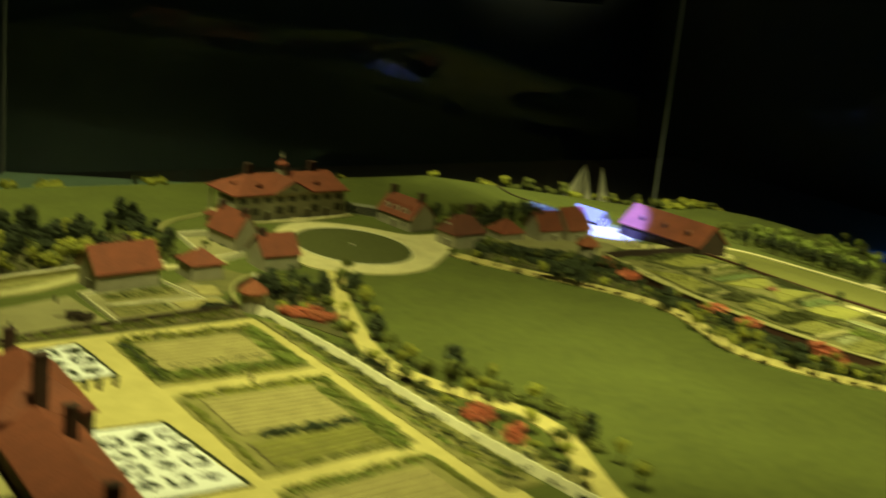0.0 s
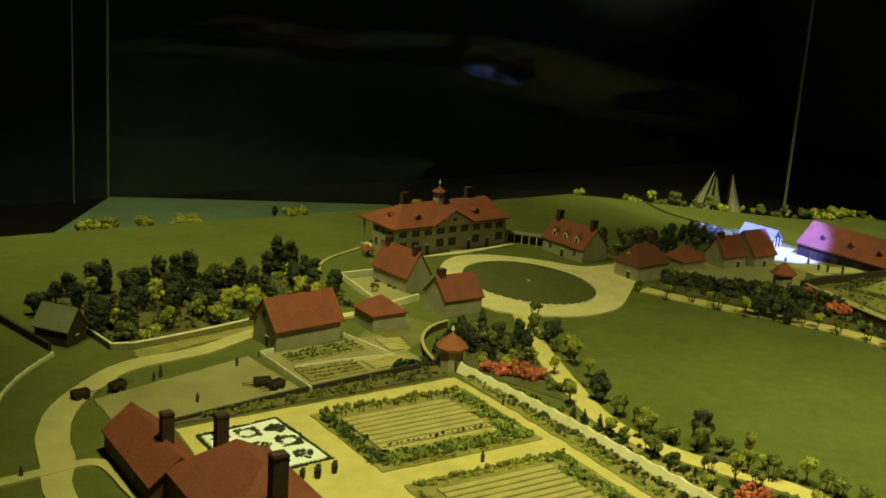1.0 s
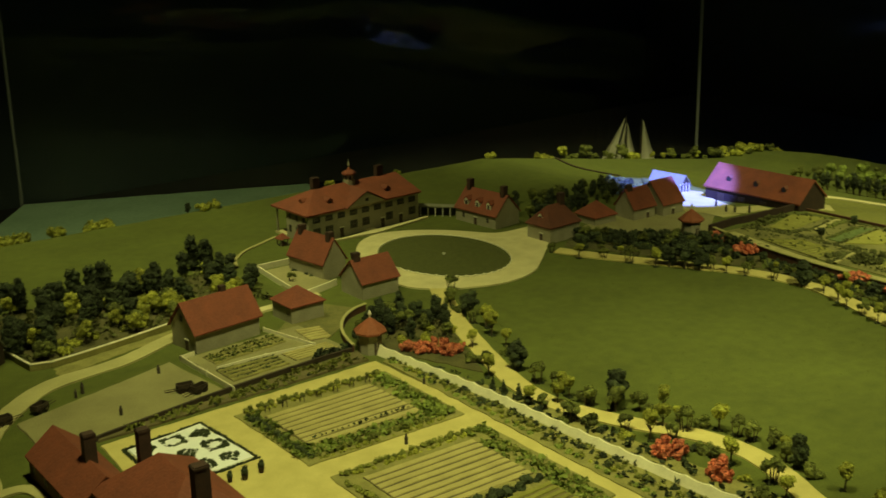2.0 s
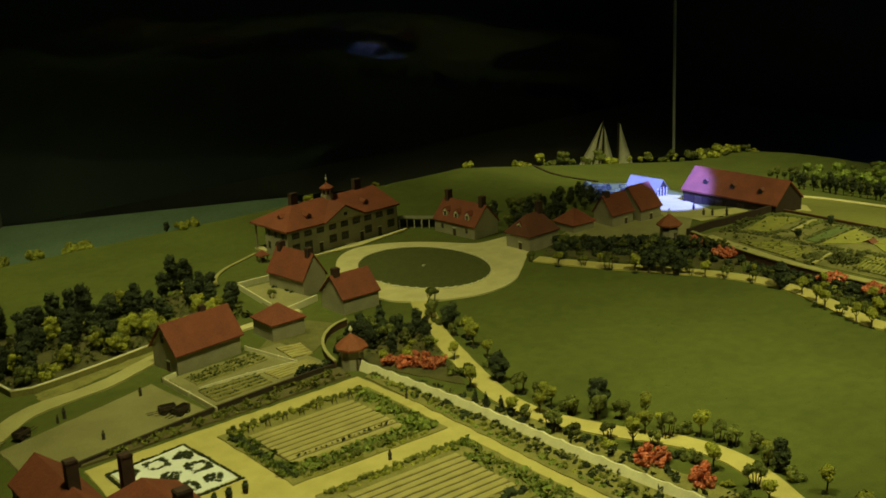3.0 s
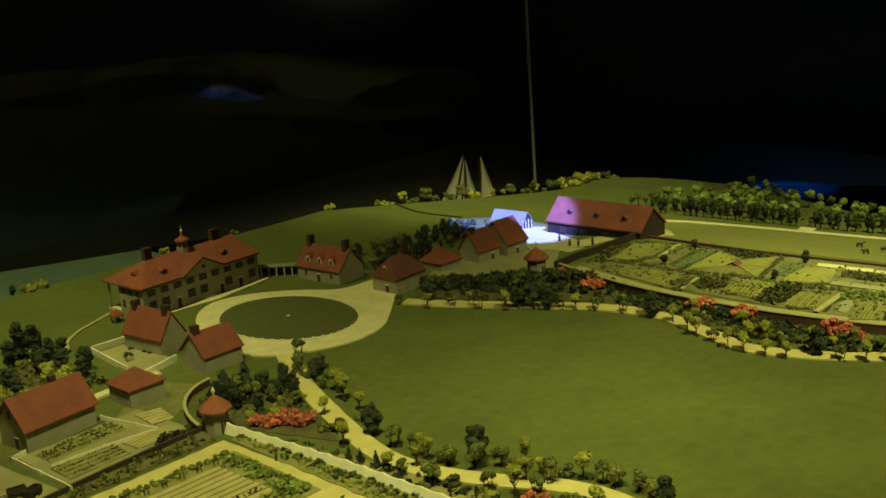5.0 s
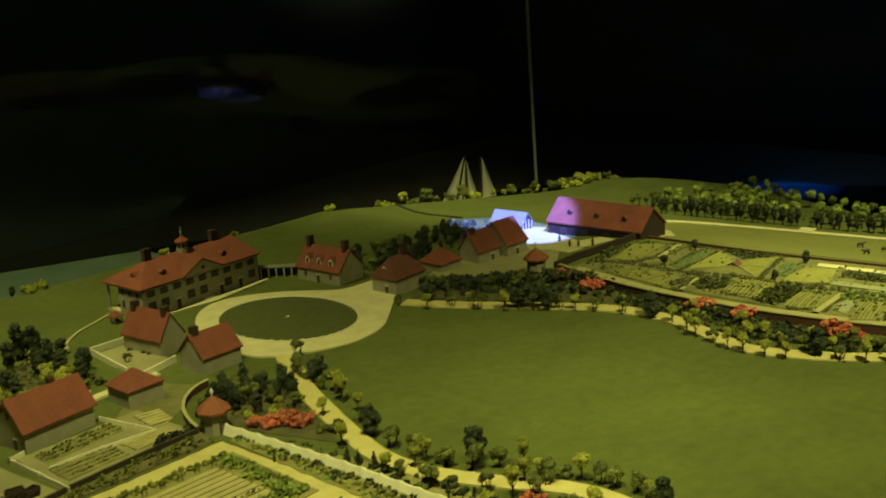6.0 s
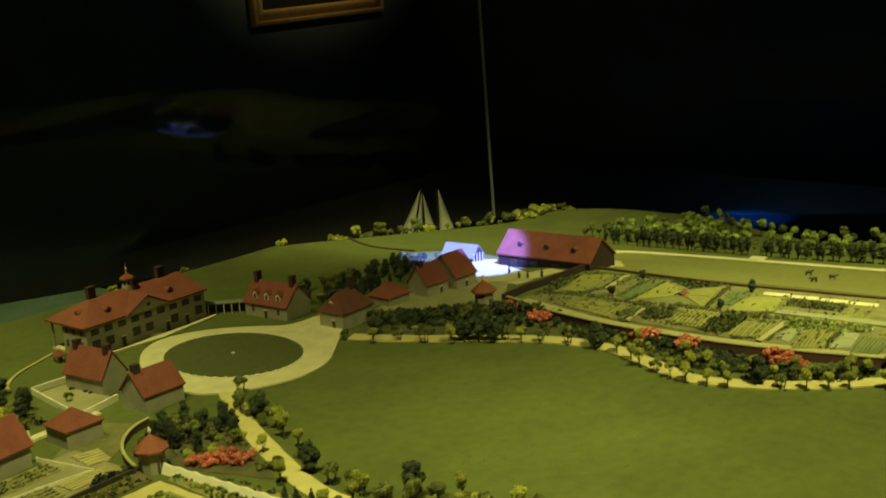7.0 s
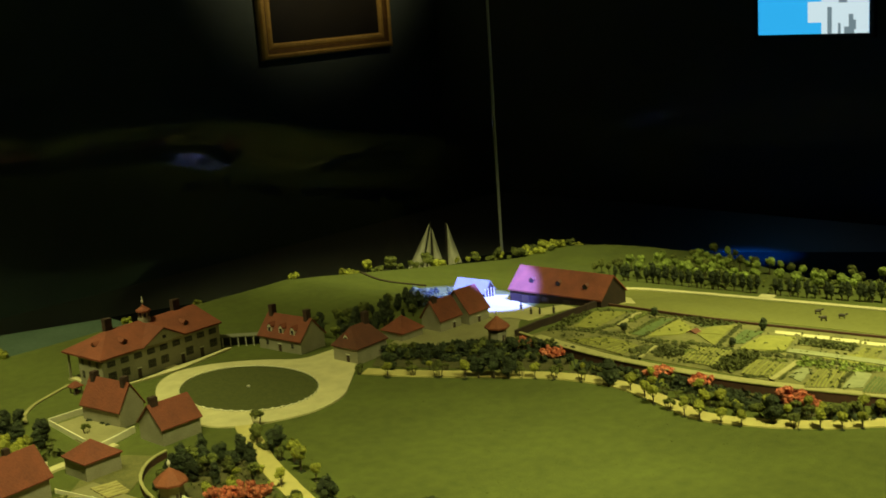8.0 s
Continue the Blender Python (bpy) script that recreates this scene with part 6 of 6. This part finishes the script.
tufts("border_plants", [(1.10, 1.06), (1.16, 1.06), (1.122, 1.89), (1.10, 1.88)], 150, 0.004, LEAF_HEDGE, "mixed green plants below the garden fence", 31)
tufts("border_plants", [(1.165, 1.00), (1.25, 1.05), (1.185, 1.62), (1.14, 1.84)], 90, 0.006, LEAF_DARK, "dark undergrowth behind the garden fence", 6)
for corners, count, seed in (([(2.24, 2.03), (2.36, 1.98), (2.37, 1.72), (2.22, 1.72)], 150, 41), ([(2.22, 1.70), (2.40, 1.66), (2.46, 1.30), (2.24, 1.24)], 220, 42), ([(2.38, 2.06), (2.58, 2.09), (2.62, 1.80), (2.40, 1.72)], 70, 43), ([(2.42, 1.66), (2.60, 1.68), (2.72, 1.36), (2.50, 1.30)], 80, 44)):
    tufts("border_plants", corners, count, 0.0032, LEAF_OLIVE, "low rough growth between the garden plots", seed)
tufts("grass_tufts", [(1.40, 1.32), (1.98, 1.10), (1.95, 1.90), (1.36, 2.02)], 420, 0.0011, LAWN, "short tufts of flock on the bowling green", 51, lift=-0.0004)
tufts("row_plants", [(0.82, 1.675), (1.010, 1.675), (1.010, 1.677), (0.82, 1.677)], 18, 0.0036, LEAF_DARK, "a row of small dark plants in the plot", 7, rows=1, lift=0.0075)
tufts("row_plants", [(0.845, 2.062), (1.0, 2.080), (1.0, 2.128), (0.842, 2.110)], 66, 0.0046, LEAF_MID, "rows of green kitchen plants", 8, rows=3)
tufts("row_plants", [(0.835, 1.97), (0.95, 1.98), (0.95, 2.035), (0.83, 2.04)], 84, 0.0028, LEAF_DARK, "rows of dark kitchen plants", 9, rows=4)
tufts("border_plants", [(0.60, 1.89), (1.07, 1.905), (1.08, 1.95), (0.60, 1.90)], 150, 0.0055, LEAF_HEDGE, "mixed plants below the brick wall", 10)
tufts("border_plants", [(1.00, 1.965), (1.075, 1.965), (1.08, 1.99), (1.00, 1.985)], 40, 0.006, LEAF_DARK, "dark plants near the garden hut", 11)
tufts("border_plants", [(2.25, 2.035), (2.328, 2.018), (2.496, 2.083), (2.433, 2.091)], 90, 0.005, LEAF_OLIVE, "rough green plants in the lower garden", 12)
tufts("border_plants", [(2.232, 1.696), (2.307, 1.725), (2.338, 1.676), (2.276, 1.643)], 110, 0.006, LEAF_OLIVE, "green plants in the lower garden", 13)
tufts("border_plants", [(2.22, 1.54), (2.380, 1.568), (2.394, 1.515), (2.24, 1.48)], 110, 0.007, LEAF_MID, "mixed plants in the lower garden", 14)
tufts("border_plants", [(2.351, 1.415), (2.420, 1.428), (2.458, 1.251), (2.394, 1.248)], 120, 0.005, LEAF_WOOD, "fresh green plants in the lower garden", 15)
tufts("border_plants", [(2.588, 1.854), (2.614, 1.849), (2.633, 1.730), (2.530, 1.760)], 120, 0.005, LEAF_OLIVE, "dark plants below the back wall", 16)
tufts("row_plants", [(2.515, 1.498), (2.575, 1.513), (2.627, 1.398), (2.540, 1.369)], 300, 0.0042, LEAF_OLIVE, "a dense bed of dark crops", 17)
tufts("border_plants", [(1.88, 2.22), (2.10, 1.99), (2.15, 2.06), (1.94, 2.27)], 260, 0.009, LEAF_DARK, "dark undergrowth on the bank", 18)
tufts("border_plants", [(2.06, 1.80), (2.12, 1.80), (2.14, 1.10), (2.07, 1.20)], 300, 0.008, LEAF_DARK, "dark undergrowth behind the walk", 19)
tufts("border_plants", [(0.56, 2.30), (1.10, 2.33), (1.13, 2.60), (0.60, 2.56)], 420, 0.007, LEAF_OLIVE, "green undergrowth of the small wood", 20)
tufts("border_plants", [(1.15, 1.87), (1.27, 1.87), (1.33, 2.05), (1.18, 2.10)], 90, 0.004, LEAF_OLIVE, "low undergrowth of the clump", 21)
tufts("border_plants", [(3.22, 2.52), (3.58, 1.34), (3.80, 1.42), (3.45, 2.62)], 120, 0.008, LEAF_MID, "green undergrowth of the wood", 22)


# clipped box figures on the white parterres
def parterre(cx, cy, rows):
    global k
    for j in range(rows):
        for i in range(3):
            x, y, s = cx + (i - 1) * 0.046, cy + (j - (rows - 1) / 2) * 0.052, 0.014
            if (i + j) % 2:
                pts = [(x - s, y - s), (x + s, y - s), (x + s, y + s), (x - s, y + s), (x - s, y - s)]
            else:
                pts = [(x - s, y), (x, y + s), (x + s, y), (x, y - s), (x - s, y), (x + s, y)]
            hedge("box_figure", pts, 0.0095, 0.0065, LEAF_DARK, "clipped box figure on white gravel", "box hedge", k, "parterre figures", True)
            k += 1


parterre(0.645, 1.757, 3)
parterre(0.668, 1.335, 4)
hedge("box_edging", [(0.572, 1.665), (0.725, 1.678), (0.711, 1.849), (0.572, 1.832), (0.572, 1.665)], 0.0055, 0.0045, LEAF_DARK, "clipped box edging round the parterre", "box hedge", 190, "", True)
hedge("box_edging", [(0.596, 1.21), (0.757, 1.21), (0.726, 1.46), (0.596, 1.47), (0.596, 1.21)], 0.0055, 0.0045, LEAF_DARK, "clipped box edging round the parterre", "box hedge", 191, "", True)


def plant_stand(x, y):
    t = empty("plant_stand", x, y, 0.006, 0, "tiny hooped plant stand beside the hedge", "plant stand", "plant stands along the hedge")
    for i in range(4):
        a = math.pi / 2 * i + 0.4
        bm = bmesh.new()
        n = 5
        prev = None
        for q in range(n + 1):
            f = q / n
            r = 0.0055 * math.cos(f * math.pi / 2)
            c = Vector((math.cos(a) * r, math.sin(a) * r, 0.011 * math.sin(f * math.pi / 2)))
            loop = [bm.verts.new(c + Vector((math.cos(w), math.sin(w), 0.3 * math.sin(w))) * 0.0006) for w in (0, 2.1, 4.2)]
            if prev:
                for j in range(3):
                    bm.faces.new((prev[j], prev[(j + 1) % 3], loop[(j + 1) % 3], loop[j]))
            prev = loop
        part("hoop", bm, WOOD_DARK, t)


for i in range(7):
    plant_stand(0.815 + 0.033 * i, 1.812)


def cow(x, y, turn, size, label):
    t = empty("toy_cow", x, y, fall(x, y), turn, label, "figurine", "farm animal figurines")
    t.scale = (size,) * 3
    bm = bmesh.new()
    bmesh.ops.create_icosphere(bm, subdivisions=2, radius=0.006, matrix=Matrix.Translation((0, 0, 0.010)) @ Matrix.Diagonal((1.5, 0.65, 0.75, 1)))
    bmesh.ops.create_icosphere(bm, subdivisions=2, radius=0.003, matrix=Matrix.Translation((0.011, 0, 0.0125)) @ Matrix.Diagonal((1.3, 0.7, 0.8, 1)))
    for a, b in ((-0.006, -0.002), (-0.006, 0.002), (0.006, -0.002), (0.006, 0.002)):
        box_into(bm, a - 0.0008, a + 0.0008, b - 0.0008, b + 0.0008, -0.001, 0.008)
    part("figure", bm, FIGURE, t)


for x, y, a in ((3.115, 1.751, -42), (3.010, 1.680, 150), (3.098, 1.671, -60)):
    cow(x, y, a, 1.15, "small dark animal figurine on the meadow")


def peg(x, y, s, label):
    """A plain standing figurine."""
    t = empty("standing_figurine", x, y, fall(x, y), 0, label, "figurine", "standing figurines")
    part("figure", lathe([(0.0028 * s, -0.001), (0.0022 * s, 0.006 * s), (0.0028 * s, 0.011 * s), (0.0012 * s, 0.0125 * s), (0.0017 * s, 0.0145 * s), (0.0004 * s, 0.0165 * s)], 8), FIGURE, t)


for x, y, s in ((0.606, 2.096, 1.3), (0.590, 2.085, 1.0), (0.621, 1.960, 1.2), (0.745, 2.09, 1.2), (0.30, 1.80, 1.2), (0.245, 1.785, 1.2), (2.393, 2.196, 1.4), (2.408, 2.179, 1.4), (2.447, 2.163, 1.4), (2.433, 2.265, 1.4), (0.93, 1.575, 1.2), (1.09, 1.75, 1.0)):
    peg(x, y, s, "small plain standing figurine")


def potted_plant(x, y, s):
    t = empty("potted_plant", x, y, fall(x, y) + 0.002, 0, "small dark clipped plant in a dark tub on the sand", "potted plant", "tubs by the parterre")
    part("tub", lathe([(0.0034 * s, 0), (0.0044 * s, 0.007 * s), (0.0048 * s, 0.007 * s), (0.0048 * s, 0.0082 * s), (0.0036 * s, 0.0082 * s)], 10), WOOD_DARK, t, "dark wooden tub")
    foliage("foliage", [(0, 0, 0.012 * s, 0.0048 * s), (0.0012 * s, 0.001 * s, 0.016 * s, 0.0034 * s)], 120, 0.0011, 40, LEAF_DARK, t)


for x, y, s in ((0.676, 1.627, 1.15), (0.706, 1.632, 1.05), (0.655, 1.634, 0.9)):
    potted_plant(x, y, s)


def cart(x, y, turn, label):
    t = empty("farm_cart", x, y, fall(x, y) + 0.003, turn, label, "cart", "farm carts")
    bm = bmesh.new()
    box_into(bm, -0.014, 0.014, -0.007, 0.007, 0.005, 0.0065)
    for s in (-1, 1):
        box_into(bm, -0.014, 0.014, s * 0.007 - 0.0009, s * 0.007 + 0.0009, 0.0065, 0.0145)
        box_into(bm, s * 0.014 - 0.0009, s * 0.014 + 0.0009, -0.0061, 0.0061, 0.0065, 0.0145)
    part("bed", bm, WOOD_DARK, t, "dark wooden cart bed")
    for s in (-1, 1):
        part("shaft", box(0.014, 0.036, s * 0.004 - 0.0006, s * 0.004 + 0.0006, 0.005, 0.006), WOOD_DARK, t)
        for u in (-0.007, 0.008):
            bm = bmesh.new()
            n = 14
            for r0, r1 in ((0.0046, 0.0056),):
                rings = []
                for i in range(n):
                    a = 2 * math.pi * i / n
                    rings.append([bm.verts.new((math.cos(a) * r, w, math.sin(a) * r)) for r, w in ((r0, -0.0007), (r1, -0.0007), (r1, 0.0007), (r0, 0.0007))])
                for a, b in zip(rings, rings[1:] + rings[:1]):
                    for q in range(4):
                        bm.faces.new((a[q], b[q], b[(q + 1) % 4], a[(q + 1) % 4]))
            for i in range(4):
                a = math.pi * i / 4
                c, d = math.cos(a), math.sin(a)
                vs = [bm.verts.new((c * 0.005 * e - d * 0.0004 * f, 0, d * 0.005 * e + c * 0.0004 * f)) for e, f in ((-1, -1), (1, -1), (1, 1), (-1, 1))]
                bm.faces.new(vs)
            part("wheel", bm, WOOD_DARK, t).location = (u, s * 0.0085, 0.0052)
    return t


for x, y, a in ((0.453, 2.047, 10), (0.519, 2.061, 30), (0.765, 1.965, 200), (0.748, 1.985, 170)):
    cart(x, y, a, "small dark wooden farm cart")


def cold_frame(x0, y0, x1, y1):
    t = empty("cold_frame", x0, y0, fall(x0, y0), 0, "long low pale cold frame in the lower garden", "cold frame")
    d = Vector((x1 - x0, y1 - y0))
    n = 4
    m = Matrix.Rotation(math.atan2(d.y, d.x), 4, "Z")
    for i in range(n):
        a, b = d.length * i / n + 0.003, d.length * (i + 1) / n - 0.003
        bm = bmesh.new()
        dz = fall(x0 + d.x * (i + 0.5) / n, y0 + d.y * (i + 0.5) / n) - fall(x0, y0)
        v = [bm.verts.new(p) for p in ((a, -0.006, dz - 0.004), (b, -0.006, dz - 0.004), (b, 0.006, dz - 0.004), (a, 0.006, dz - 0.004), (a, -0.006, dz + 0.003), (b, -0.006, dz + 0.003), (b, 0.006, dz + 0.007), (a, 0.006, dz + 0.007))]
        for f in ((0, 3, 2, 1), (4, 5, 6, 7), (0, 1, 5, 4), (1, 2, 6, 5), (2, 3, 7, 6), (3, 0, 4, 7)):
            bm.faces.new([v[q] for q in f])
        part("frame_section", bm, GRAVEL, t).matrix_local = m


plant("court_bush", 1.195, 2.395, "row", 0.75, "small green tree in the court", "court trees")
cold_frame(2.609, 1.607, 2.667, 1.339)
d, x, y = house("well_cover", 2.467, 2.485, 1.738, 1.758, 0.006, 0.011, True, "tiny well house with red roof", category="well house", cover=ROOF_BROWN)


def well_house(x, y):
    """Small open shelter with a red hipped roof."""
    t = empty("well_house", x, y, fall(x, y), 0, "tiny well shelter with a red hipped roof beside the mansion", "shelter")
    for sx in (-1, 1):
        for sy in (-1, 1):
            part("post", box(sx * 0.009 - 0.0012, sx * 0.009 + 0.0012, sy * 0.009 - 0.0012, sy * 0.009 + 0.0012, 0, 0.018), WALL, t)
    part("well_kerb", lathe([(0.0065, 0.0), (0.0065, 0.008), (0.005, 0.008), (0.005, 0.0)], 10), WALL_BRICK, t, "dark brick well kerb")
    part("roof", hip_roof(0.012, 0.012, 0.018, 0.030, 0.002, 0.0015, 0.010), ROOF, t, "red hipped roof")


well_house(1.325, 2.668)
for x, y in ((1.240, 2.462), (1.250, 2.418), (1.252, 2.40)):
    plant("court_bush", x, y, "darkbush", 0.5, "low dark shrub against the kitchen wall", "court shrubs")
